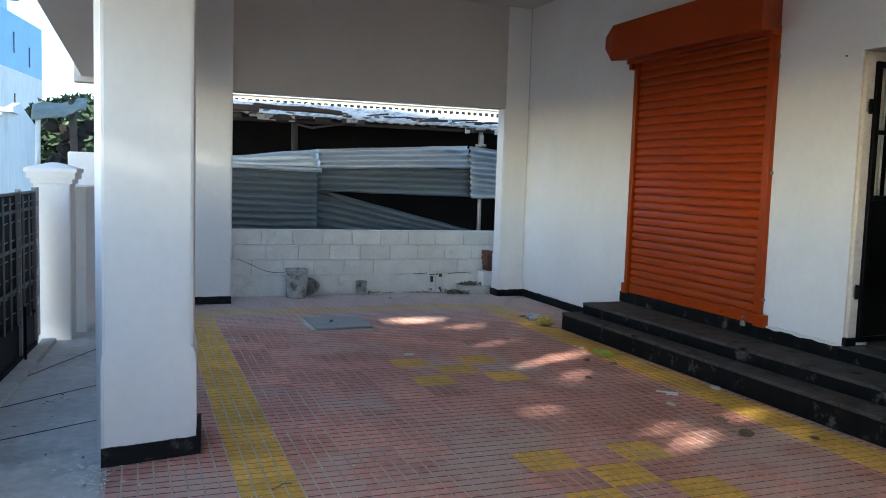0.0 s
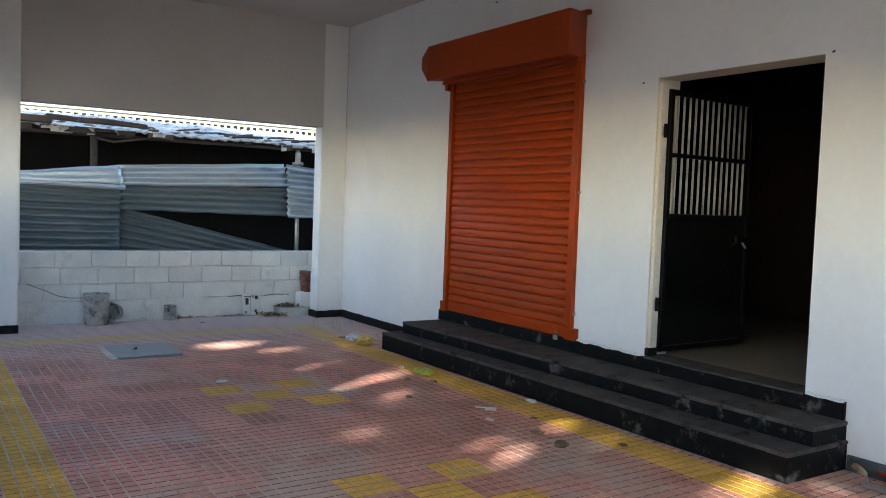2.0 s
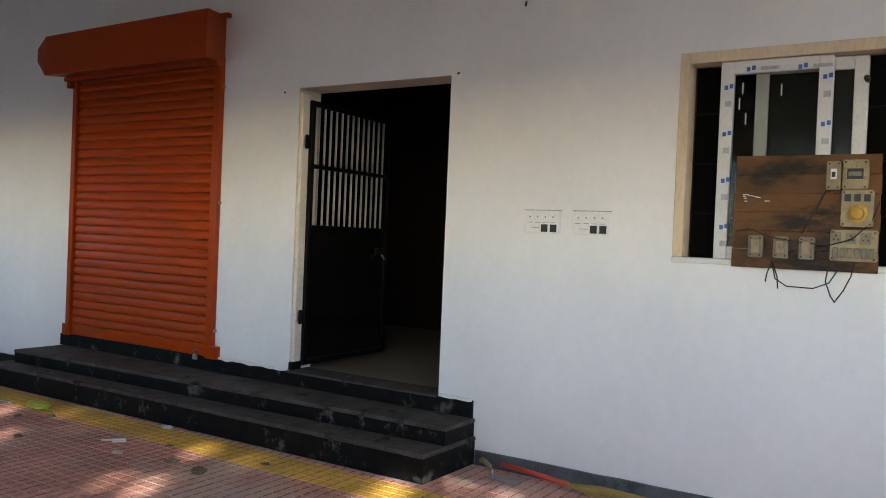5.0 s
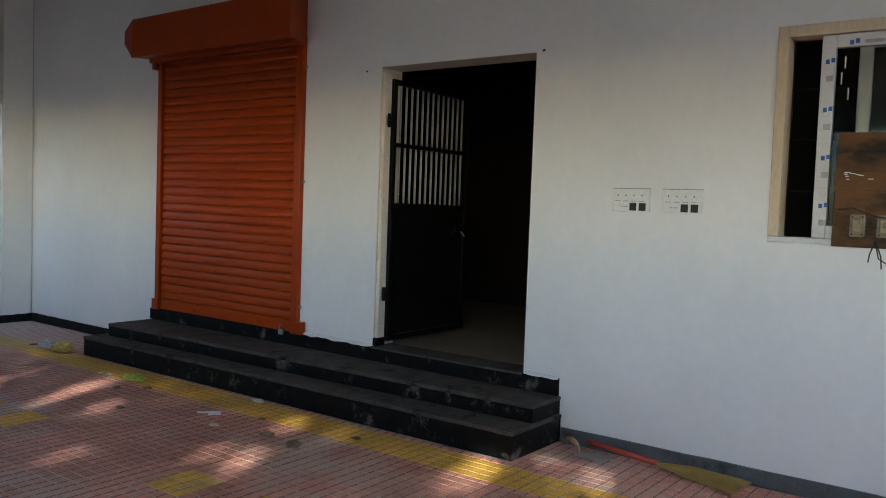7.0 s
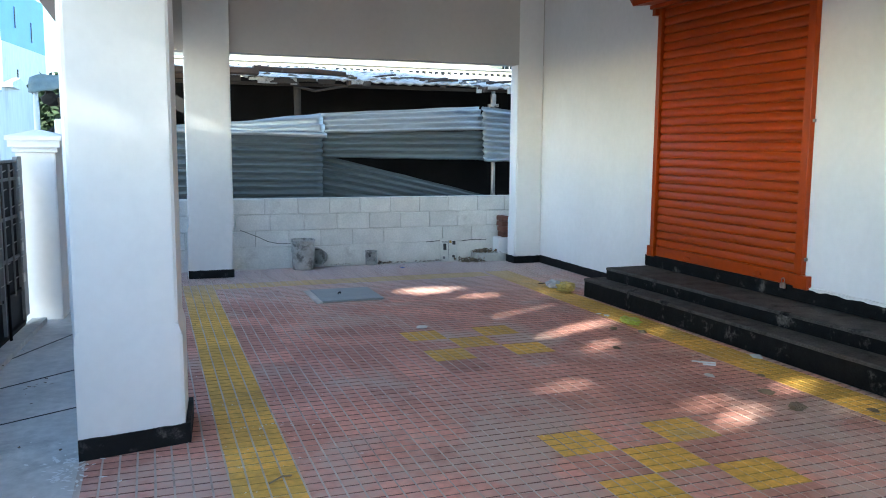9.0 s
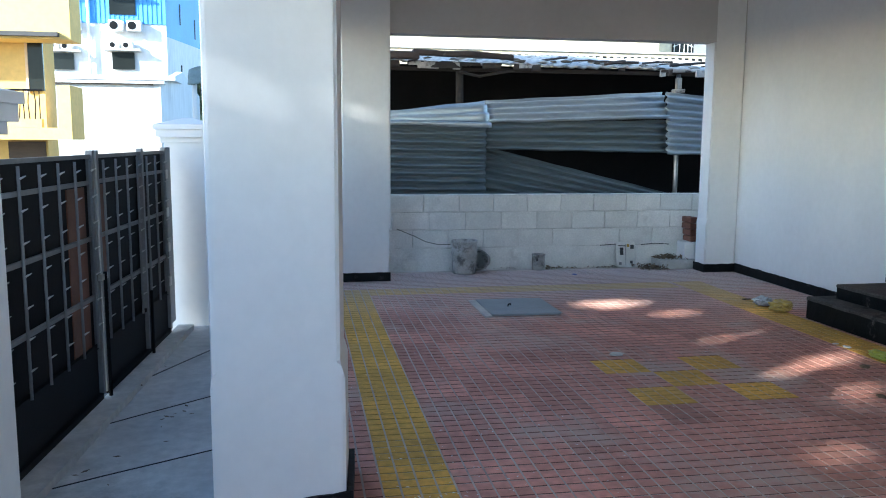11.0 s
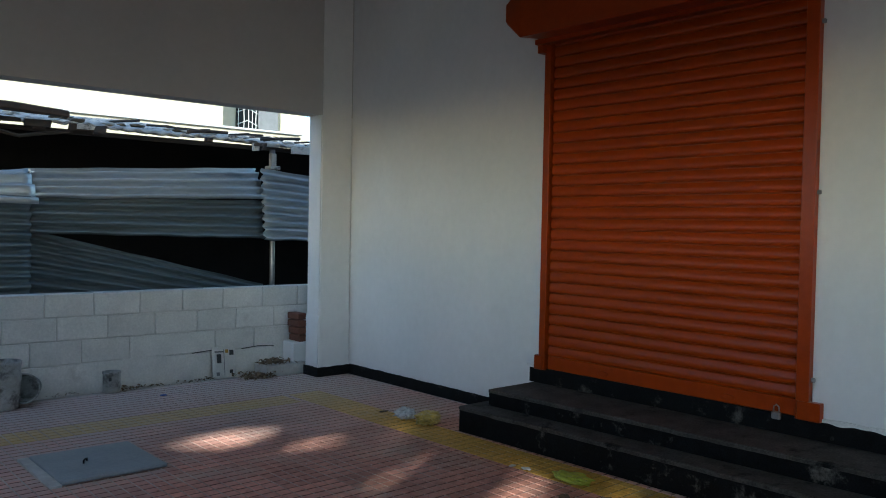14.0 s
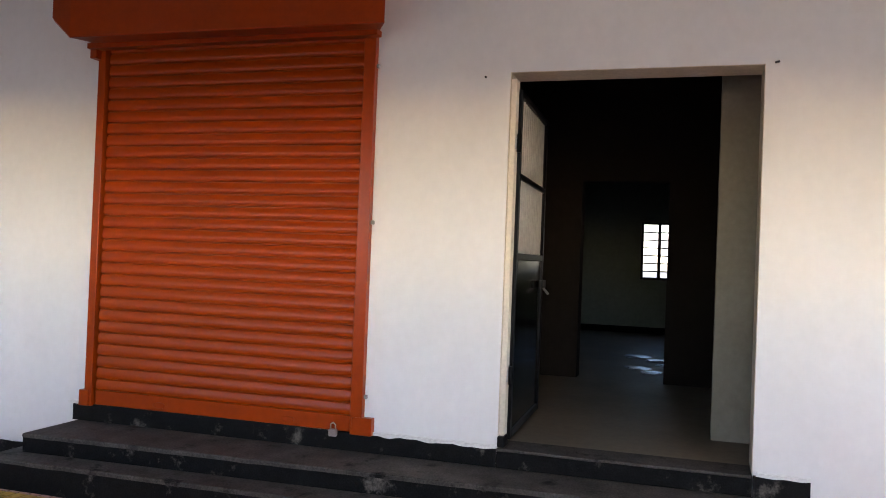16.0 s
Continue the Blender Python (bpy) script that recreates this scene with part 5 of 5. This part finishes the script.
    me.from_pydata([tuple(v) for v in verts], [], faces)
    me.materials.append(mat)
    ob = new(name, me)
    if parent:
        ob.parent = parent
        ob.location = -ORIGIN[parent]
    return ob


ft = thing("distant_tree", (-1.3, 24, -0.1), "dark green tree mass behind the street clutter", "tree")
part("trunk", tube([(-1.6, 24, -0.1), (-1.5, 24, 2.5)], 0.12, 8, None, 0.06), BARK, ft)
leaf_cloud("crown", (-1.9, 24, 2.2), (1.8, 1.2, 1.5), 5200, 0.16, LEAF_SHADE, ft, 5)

# unseen tree added on the driveway side: its leaves break the low sun into patches
FLOOR_GAPS = [(2.55, 3.72, 0.34, 0.15, 0.0), (2.40, 3.16, 0.22, 0.09, 0.10), (2.96, 3.28, 0.30, 0.09, 0.04), (2.80, 2.42, 0.20, 0.06, 0.06), (3.42, 3.17, 0.18, 0.07, 0.02),
              (3.66, 2.68, 0.20, 0.09, 0.0), (3.26, 1.80, 0.19, 0.08, 0.03), (3.48, 1.86, 0.16, 0.06, 0.04), (2.25, 0.36, 0.18, 0.09, 0.02), (2.40, 0.12, 0.16, 0.06, 0.08),
              (2.20, -0.09, 0.15, 0.05, 0.06), (2.66, 0.02, 0.22, 0.07, 0.01), (2.84, -0.16, 0.22, 0.07, 0.02), (2.98, -0.34, 0.17, 0.07, 0.04), (3.10, -0.12, 0.12, 0.04, 0.08),
              (2.62, -0.42, 0.18, 0.05, 0.10), (1.25, -0.58, 0.22, 0.07, 0.16), (1.62, -0.42, 0.16, 0.05, 0.18), (3.53, -0.06, 0.18, 0.06, 0.08), (3.12, -0.42, 0.12, 0.05, 0.08),
              (3.82, -1.36, 0.16, 0.09, 0.0), (4.12, -1.62, 0.18, 0.08, 0.02), (3.48, -1.50, 0.18, 0.07, 0.05), (3.9, -1.95, 0.24, 0.10, 0.03), (3.2, 4.9, 0.2, 0.05, 0.05), (3.65, 4.35, 0.14, 0.05, 0.05)]
WALL_GAPS = [((-0.16, 0.1, 1.42), 0.34, 0.045, 0.20), ((0.55, 5.1, 1.60), 0.32, 0.055, 0.10), ((4.0, 5.7, 0.68), 0.36, 0.15, 0.0), ((3.5, 6.2, 1.75), 0.8, 0.10, 0.0), ((1.4, 6.2, 1.66), 0.5, 0.08, 0.0),
             ((4.9, 6.2, 1.5), 0.5, 0.3, 0.0), ((1.6, 6.1, 0.95), 0.3, 0.06, 0.0)]
sa = Vector((SUN_DIR.x, SUN_DIR.y, 0)).normalized()
sb = Vector((-sa.y, sa.x, 0))
sc = SUN_DIR.cross(sb).normalized()


def shaded(p):
    """The crown is left open along rays to the chosen sun patches on the porch."""
    g = p - SUN_DIR * (p.z / SUN_DIR.z)
    wob = 1.0 + 0.45 * noise.noise(Vector((g.x * 4.0, g.y * 9.0, 2.0)))
    for x, y, a, b, kept in FLOOR_GAPS:
        if ((g.x - x) / (a * 1.12)) ** 2 + ((g.y - y) / (b * 1.55)) ** 2 < wob:
            return GAP_RND.random() < kept
    for q, a, b, kept in WALL_GAPS:
        d = p - Vector(q)
        if (d.dot(sb) / a) ** 2 + (d.dot(sc) / b) ** 2 < 1:
            return GAP_RND.random() < kept
    return True


GAP_RND = random.Random(31)
OFF = -SUN_DIR * 5.0


def far(x, y, z):
    return tuple(Vector((x, y, z)) + OFF)


foot = far(-8.7, -7.5, 0)
tree = thing("street_tree", (foot[0], foot[1], -0.1), "tall leafy tree across the boundary wall, unseen, added to dapple the sun", "tree")
part("trunk", tube([(foot[0], foot[1], -0.1), (foot[0] + 0.15, foot[1] + 0.1, 4.0), far(-8.8, -7.0, 4.2), far(-8.6, -6.6, 6.0)], 0.34, 10, None, 0.10), BARK, tree, smooth=True)
for a, b in (((-8.8, -7.0, 4.2), (-8.6, -2.2, 6.0)), ((-8.7, -7.2, 3.4), (-8.8, -11.6, 5.6)), ((-8.6, -6.6, 5.6), (-8.4, -0.6, 7.2)), ((-8.6, -6.6, 6.0), (-8.5, -9.5, 6.6))):
    a, b = far(*a), far(*b)
    part("limb", tube([a, tuple((Vector(a) + Vector(b)) / 2 + Vector((0, 0, 0.2))), b], 0.10, 8, None, 0.02), BARK, tree, smooth=True)
leaf_cloud("crown", far(-8.6, -6.6, 5.75), (0.8, 8.2, 1.55), 17000, 0.13, LEAF, tree, 9, shaded)
leaf_cloud("crown_lobe", far(-8.6, -0.4, 5.9), (0.9, 3.6, 3.3), 15000, 0.13, LEAF, tree, 12, shaded)

# ---------------------------------------------------------------- things lying about
hatch = thing("floor_hatch", (1.68, 3.67, 0), "grey painted steel floor hatch with a small pull handle", "hatch")
part("curb", boxes((1.345, 1.40, 3.345, 3.985, 0.001, 0.012)), CEMENT, hatch, "cement edge strip")
part("plate", boxes((1.402, 1.965, 3.365, 3.965, 0.002, 0.022), bevel=0.004), HATCH, hatch)
part("handle", tube([(1.60, 3.64, 0.02), (1.60, 3.64, 0.036), (1.615, 3.66, 0.040), (1.63, 3.68, 0.036), (1.63, 3.68, 0.02)], 0.005, 8), BLACK_METAL, hatch, smooth=True)

pail = thing("paint_pail", (1.60, 5.46, 0), "paint-crusted plastic pail standing by the block wall", "bucket")
prof = [(0.114, 0.0), (0.120, 0.01), (0.125, 0.10), (0.127, 0.18), (0.128, 0.195), (0.134, 0.20), (0.135, 0.25), (0.129, 0.258), (0.131, 0.315), (0.138, 0.32), (0.138, 0.342), (0.130, 0.342), (0.124, 0.20), (0.112, 0.03)]
bm = lathe(prof, (1.60, 5.46, 0), 36)
crumple(bm, 0.003, 30)
part("body", bm, BUCKET, pail, smooth=True)
part("wire_handle", tube([(1.60 + 0.13 * math.cos(a), 5.46 - 0.132 * math.sin(a) * 0.9, 0.27 - 0.10 * math.sin(a)) for a in [math.pi * i / 10 for i in range(11)]], 0.003, 6), STEEL, pail)
pail2 = thing("tipped_pail", (1.88, 5.58, 0), "dirty cream pail lying on its side by the wall", "bucket")
bm = lathe([(0.085, 0.0), (0.105, 0.22), (0.113, 0.225), (0.113, 0.24), (0.100, 0.24), (0.082, 0.02), (0.02, 0.018)], (0, 0, 0), 30)
bmesh.ops.rotate(bm, verts=bm.verts, matrix=Matrix.Rotation(radians(82), 3, "X"))
bmesh.ops.rotate(bm, verts=bm.verts, matrix=Matrix.Rotation(radians(-24), 3, "Z"))
bmesh.ops.translate(bm, verts=bm.verts, vec=(1.83, 5.62, 0.106))
crumple(bm, 0.004, 20)
part("body", bm, BUCKET, pail2, smooth=True)
pot = thing("small_tin", (2.43, 5.58, 0), "small white paint tin with stained label", "tin can")
part("body", lathe([(0.066, 0), (0.068, 0.004), (0.068, 0.15), (0.072, 0.155), (0.072, 0.168), (0.064, 0.168), (0.062, 0.14)], (2.43, 5.58, 0), 28), BUCKET, pot, smooth=True)
part("label_bar", boxes((2.385, 2.405, 5.511, 5.5125, 0.10, 0.13)), INK, pot)
card = thing("printed_card", (3.42, 5.66, 0), "crumpled printed card leaning against the block wall", "card")
bm = boxes((-0.11, 0.11, -0.004, 0.004, 0, 0.275))
bmesh.ops.subdivide_edges(bm, edges=bm.edges[:], cuts=5)
crumple(bm, 0.006, 9)
tilt = Matrix.Translation((3.42, 5.60, 0.004)) @ Matrix.Rotation(radians(-14), 4, "X") @ Matrix.Rotation(radians(3), 4, "Y")
bmesh.ops.transform(bm, matrix=tilt, verts=bm.verts)
part("sheet", bm, PAPER, card)
for x0, x1, z0, z1, mt in ((-0.07, -0.03, 0.13, 0.21, INK), (-0.09, 0.0, 0.225, 0.235, INK), (0.01, 0.04, 0.22, 0.25, YELLOW_LABEL), (0.05, 0.09, 0.20, 0.245, INK), (0.045, 0.075, 0.04, 0.07, INK), (-0.08, -0.05, 0.02, 0.05, GREY_METAL), (-0.005, 0.0, 0.02, 0.25, GREY_METAL)):
    bm = boxes((x0, x1, -0.0135, -0.0115, z0, z1))
    bmesh.ops.transform(bm, matrix=tilt, verts=bm.verts)
    part("print_block", bm, mt, card)
ledge = thing("cement_ledge", (3.85, 5.55, 0), "broken grey cement ledge in the corner", "ledge")
bm = boxes((3.74, 4.25, 5.43, 5.66, 0, 0.095))
bmesh.ops.subdivide_edges(bm, edges=bm.edges[:], cuts=4)
crumple(bm, 0.015, 8)
part("slab", bm, CEMENT, ledge)
stub = thing("plastered_block", (4.02, 5.52, 0.09), "whitewashed block standing on the cement ledge", "block")
part("body", boxes((4.02, 4.20, 5.45, 5.64, 0.10, 0.285), bevel=0.008), WHITE, stub)
for i in range(4):
    b = thing("loose_brick", (4.02, 5.52, 0.286 + i * 0.068), "red clay brick in a small stack", "brick", "bricks of the small stack")
    dx = random.uniform(-0.018, 0.018)
    bm = boxes((4.075 + dx, 4.17 + dx, 5.46, 5.65, 0.286 + i * 0.068, 0.347 + i * 0.068), bevel=0.008)
    crumple(bm, 0.003, 25, i)
    part("body", bm, BRICK, b)


def litter(name, at, count, spread, size, mat, label, category, flat=0.5, seed=1):
    rnd = random.Random(seed)
    verts, faces = [], []
    for i in range(count):
        p = Vector((at[0] + rnd.gauss(0, spread[0]), at[1] + rnd.gauss(0, spread[1]), at[2] + 0.006 + abs(rnd.gauss(0, spread[2]))))
        u = Vector((rnd.uniform(-1, 1), rnd.uniform(-1, 1), rnd.uniform(-flat, flat))).normalized()
        v = Vector((0, 0, 1)).cross(u).normalized() + Vector((0, 0, rnd.uniform(-flat, flat)))
        s = size * rnd.uniform(0.5, 1.4)
        k = len(verts)
        verts += [p - u * s, p + v * s * 0.4 + Vector((0, 0, s * 0.2)), p + u * s, p - v * s * 0.4 + Vector((0, 0, s * 0.2))]
        faces += [(k, k + 1, k + 2), (k, k + 2, k + 3)]
    me = bpy.data.meshes.new(name)
    me.from_pydata([tuple(max(c, 0.003) if i == 2 else c for i, c in enumerate(v)) for v in verts], [], faces)
    me.materials.append(mat)
    return tagged(new(name, me), label=label, category=category, kind="stuff")


litter("dry_leaf_heap", (3.68, 5.46, 0.0), 150, (0.09, 0.06, 0.018), 0.028, LEAF_DRY, "heap of dry brown leaves by the cement ledge", "leaves", 0.7, 3)
litter("dry_leaf_heap", (3.86, 5.54, 0.10), 110, (0.07, 0.05, 0.012), 0.028, LEAF_DRY, "dry brown leaves lying on the cement ledge", "leaves", 0.7, 4)
litter("wall_foot_litter", (2.62, 5.60, 0.0), 60, (0.09, 0.03, 0.008), 0.02, LEAF_DRY, "dark leaf litter at the foot of the wall", "leaves", 0.5, 5)
litter("wall_foot_litter", (3.15, 5.60, 0.0), 40, (0.12, 0.03, 0.006), 0.02, LEAF_DRY, "dark leaf litter at the foot of the wall", "leaves", 0.5, 6)
litter("wall_foot_litter", (2.1, 5.62, 0.0), 30, (0.3, 0.04, 0.004), 0.014, LEAF_DRY, "dark leaf litter at the foot of the wall", "leaves", 0.5, 7)
litter("floor_crumbs", (1.7, 3.0, 0.0), 130, (1.1, 1.8, 0.001), 0.008, LEAF_DRY, "small dry crumbs scattered over the tiles", "litter", 0.2, 8)
litter("paint_flecks", (0.5, 0.3, 0.0), 110, (0.55, 0.5, 0.0005), 0.008, PLASTIC_WHITE, "white paint flecks dropped on the tiles", "paint flecks", 0.05, 9)
litter("paint_flecks", (1.6, 1.0, 0.0), 190, (1.0, 1.1, 0.0005), 0.007, PLASTIC_WHITE, "white paint flecks dropped on the tiles", "paint flecks", 0.05, 10)
litter("paint_flecks", (0.45, 0.24, 0.0), 14, (0.06, 0.03, 0.0005), 0.012, PLASTIC_WHITE, "white paint splashes on the yellow strip", "paint flecks", 0.05, 11)
litter("paint_splash", (-0.40, 0.02, -0.015), 90, (0.07, 0.14, 0.0004), 0.016, PLASTIC_WHITE, "white paint splashes on the driveway concrete", "paint flecks", 0.03, 12)
litter("step_dust", (4.06, -0.3, 0.124), 70, (0.05, 0.8, 0.0004), 0.010, DUSTY, "pale dust crumbs lying on the step", "litter", 0.1, 13)
litter("step_flecks", (4.30, -0.6, 0.264), 26, (0.06, 0.5, 0.0004), 0.007, PLASTIC_WHITE, "white flecks fallen on the upper step", "paint flecks", 0.1, 14)
litter("drive_leaves", (-0.75, 1.4, -0.016), 26, (0.2, 1.2, 0.001), 0.018, LEAF_DRY, "few dry leaves scattered over the driveway", "leaves", 0.2, 15)


def crumpled(name, at, dims, mat, label, category, seed, sub=4, amount=0.5):
    t = thing(name, at, label, category)
    bm = bmesh.new()
    bmesh.ops.create_icosphere(bm, subdivisions=sub, radius=1.0)
    for v in bm.verts:
        n = noise.turbulence(v.co * 1.7 + Vector((seed, seed, 0)), 4, True)
        v.co *= 0.65 + amount * n
        v.co = Vector((at[0] + v.co.x * dims[0], at[1] + v.co.y * dims[1], max(0.002, at[2] + (v.co.z * 0.5 + 0.42) * dims[2])))
    part("body", bm, mat, t)
    return t


crumpled("clear_plastic_bag", (3.75, 3.46, 0), (0.085, 0.085, 0.09), POLY_CLEAR, "crumpled clear plastic bag lying on the tiles", "plastic bag", 2.0)
crumpled("yellow_plastic_bag", (3.77, 3.23, 0), (0.11, 0.10, 0.11), POLY_YELLOW, "crumpled yellow plastic bag lying beside the step", "plastic bag", 5.0)
crumpled("dry_leaf_ball", (3.22, -0.40, 0), (0.05, 0.05, 0.05), LEAF_DRY, "small crumpled dry leaf on the tiles", "leaf", 8.0)
crumpled("lime_wrapper", (3.57, 1.78, 0), (0.07, 0.12, 0.05), LIME, "crumpled lime-yellow wrapper lying on the yellow strip", "wrapper", 11.0, 3, 0.8)
crumpled("dark_scrap", (3.32, 1.62, 0), (0.035, 0.03, 0.025), LEAF_DRY, "small dark dry scrap on the tiles", "scrap", 13.0, 3)
crumpled("grey_scrap", (1.92, 2.12, 0), (0.05, 0.03, 0.03), PAPER, "small crumpled grey paper scrap on a yellow tile", "scrap", 17.0, 3)
crumpled("blue_scrap", (2.7, 5.2, 0), (0.035, 0.02, 0.015), BLUE, "small dark blue scrap near the block wall", "scrap", 19.0, 2)
crumpled("black_scrap", (3.75, 3.72, 0), (0.05, 0.02, 0.015), LEAF_DRY, "small black scrap lying near the wall", "scrap", 21.0, 2)
crumpled("white_scrap", (3.52, 2.18, 0), (0.03, 0.018, 0.012), PAPER, "tiny white paper scrap on the tiles", "scrap", 23.0, 2)
for i, (x, y, w, mt, lb) in enumerate(((3.47, 1.46, 0.030, LEAF_DRY, "small dry leaf scrap on the yellow strip"), (3.02, 1.09, 0.026, LEAF_DRY, "small dry leaf scrap on the red tiles"),
                                       (3.19, 0.30, 0.028, PAPER, "tiny torn paper scrap on the red tiles"), (3.28, -0.10, 0.034, LEAF_DRY, "small curled dry leaf on the red tiles"),
                                       (3.79, 0.58, 0.034, PAPER, "white paper scrap at the foot of the step"), (3.54, 2.09, 0.022, PAPER, "tiny white paper scrap on the yellow strip"),
                                       (3.50, 0.20, 0.020, LEAF_DRY, "small dry leaf scrap on the yellow strip"), (3.60, -0.55, 0.024, LEAF_DRY, "small dry leaf scrap on the yellow strip"))):
    crumpled("scrap", (x, y, 0), (w, w * 1.4, w * 0.6), mt, lb, "scrap", 31.0 + 3 * i, 2, 0.9)
clip = thing("bent_strip", (3.35, 0.55, 0), "bent white plastic strip lying on the tiles", "strip")
part("body", tube([(3.30, 0.62, 0.008), (3.36, 0.56, 0.008), (3.41, 0.52, 0.01), (3.38, 0.48, 0.008), (3.32, 0.53, 0.008)], 0.006, 6), PLASTIC_WHITE, clip)
twig = thing("twig", (0.45, -0.45, 0), "short brown twig lying on the yellow strip", "twig")
part("body", tube([(0.40, -0.47, 0.004), (0.46, -0.43, 0.012), (0.50, -0.42, 0.006)], 0.004, 5), LEAF_DRY, twig)

broom = thing("hand_broom", (4.36, -2.2, 0), "soft straw broom with a red handle lying by the wall", "broom")
part("handle", tube([(4.425, -1.70, 0.045), (4.40, -1.95, 0.035), (4.36, -2.17, 0.03)], 0.015, 12), BROOM_RED, broom, "red plastic tube handle", smooth=True)
bm = bmesh.new()
rnd = random.Random(4)
for i in range(170):
    a = rnd.uniform(-1, 1)
    hgt = rnd.uniform(0.004, 0.05)
    tube([(4.36 + a * 0.012, -2.16, 0.03), (4.34 + a * 0.05, -2.36, hgt), (4.31 + a * 0.13, -2.68 + 0.06 * rnd.random(), 0.006 + hgt * 0.4)], 0.0022, 3, bm, 0.001)
tagged(part("bristles", bm, STRAW, broom, "yellowish straw bristles"), kind="stuff")
trowel = thing("trowel", (4.30, -1.76, 0), "mason's trowel with a wooden handle lying by the step", "trowel")
bm = prism([(4.22, -1.90), (4.33, -1.92), (4.36, -1.80), (4.27, -1.69), (4.23, -1.72)], 0.006, 0.010)
part("blade", bm, STEEL, trowel)
part("tang", tube([(4.29, -1.72, 0.01), (4.30, -1.70, 0.05), (4.32, -1.68, 0.05)], 0.006, 8), STEEL, trowel)
part("grip", tube([(4.32, -1.68, 0.05), (4.37, -1.62, 0.055), (4.41, -1.57, 0.05)], 0.016, 10, None, 0.018), TROWEL_WOOD, trowel, smooth=True)

# wall crack lines on the block wall
crack = bmesh.new()
pts = [(0.93, 0.44), (1.0, 0.41), (1.12, 0.36), (1.24, 0.30), (1.36, 0.272), (1.5, 0.268)]
for a, b in zip(pts, pts[1:]):
    tube([(a[0], by(a[0]) - 0.006, a[1]), (b[0], by(b[0]) - 0.006, b[1])], 0.0035, 5, crack)
ck = part("crack", crack, INK, bw, "dark stepped crack")
for x0, x1, zz in ((3.15, 3.55, 0.236), (3.62, 3.95, 0.238)):
    part("crack", tube([(x0, by(x0) - 0.010, zz), ((x0 + x1) / 2, by(x0) - 0.010, zz + 0.012), (x1, by(x1) - 0.010, zz)], 0.0045, 5), INK, bw)

# ---------------------------------------------------------------- porch tiles, cell by cell
TW, TX0, TY0 = 0.2925, 0.248, -0.297
YELLOW = set()
for j in range(-14, 17):
    YELLOW |= {(0, j), (11, j)}
for i in range(0, 12):
    YELLOW.add((i, 16))
for ci, cj in ((6, -2), (6, 6), (6, -10)):
    YELLOW |= {(ci, cj), (ci - 1, cj - 1), (ci + 1, cj - 1), (ci - 1, cj + 1), (ci + 1, cj + 1)}


def tile_bm(wid=TW, n=4, m=4, bm=None, ox=0.0, oy=0.0):
    """Pressed tile: n by m raised cells with wide pale joints along it and narrow darker grooves across."""
    bm = bm or bmesh.new()
    cx, cy = wid / n, TW / m
    for a in range(n):
        for b in range(m):
            x0, x1, y0, y1 = ox + a * cx + 0.0040, ox + (a + 1) * cx - 0.0040, oy + b * cy + 0.0012, oy + (b + 1) * cy - 0.0012
            lo = [bm.verts.new(p) for p in ((x0, y0, -0.0068), (x1, y0, -0.0068), (x1, y1, -0.0068), (x0, y1, -0.0068))]
            hi = [bm.verts.new(p) for p in ((x0 + 0.001, y0 + 0.004, -0.001), (x1 - 0.001, y0 + 0.004, -0.001), (x1 - 0.001, y1 - 0.004, -0.001), (x0 + 0.001, y1 - 0.004, -0.001))]
            bm.faces.new(hi)
            for i in range(4):
                f = bm.faces.new((lo[i], lo[(i + 1) % 4], hi[(i + 1) % 4], hi[i]))
                f.material_index = 1 if i in (0, 2) else 0
    return bm


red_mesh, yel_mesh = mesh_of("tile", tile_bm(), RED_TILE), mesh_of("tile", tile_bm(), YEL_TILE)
red_mesh.materials.append(GROOVE)
yel_mesh.materials.append(GROOVE_YEL)
floor_ob = bpy.data.objects["floor"]
far_red, far_yel, dust_red, dust_yel = bmesh.new(), bmesh.new(), bmesh.new(), bmesh.new()
for j in range(-26, 20):
    for i in range(-2, 15):
        x, y = TX0 + i * TW + (0.05 if i >= 11 else 0.0), TY0 + j * TW
        if y + TW > 5.58:
            continue
        yellow = (i, j) in YELLOW
        if i == 11:
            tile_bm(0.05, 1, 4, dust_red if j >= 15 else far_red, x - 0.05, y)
        if i >= 12 and -1.6 < y < 2.85:
            if i == 12:
                tile_bm(0.06, 1, 4, far_red, x, y)
        elif i == 14:
            tile_bm(4.44 - x, 1, 4, far_red, x, y)
        elif -6 <= j < 15 and i >= -2 and (i < 12):
            set_piece("tile", yel_mesh if yellow else red_mesh, floor_ob, (x + random.uniform(-0.0006, 0.0006), y, random.uniform(-0.0012, 0.0004)), random.uniform(-0.002, 0.002))
        else:
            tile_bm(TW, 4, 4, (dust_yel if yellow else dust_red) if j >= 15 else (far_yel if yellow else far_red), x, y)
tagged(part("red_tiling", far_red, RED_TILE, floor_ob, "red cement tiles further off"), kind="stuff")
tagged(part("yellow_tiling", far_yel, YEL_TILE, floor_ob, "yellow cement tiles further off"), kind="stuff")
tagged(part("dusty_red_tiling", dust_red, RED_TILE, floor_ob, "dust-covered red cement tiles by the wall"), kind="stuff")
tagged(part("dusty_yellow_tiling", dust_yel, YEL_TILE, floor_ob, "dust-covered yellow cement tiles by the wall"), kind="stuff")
for ob in floor_ob.children:
    if ob.get("kind") == "stuff":
        ob.data.materials.append(GROOVE_YEL if "yellow" in ob.name else GROOVE)
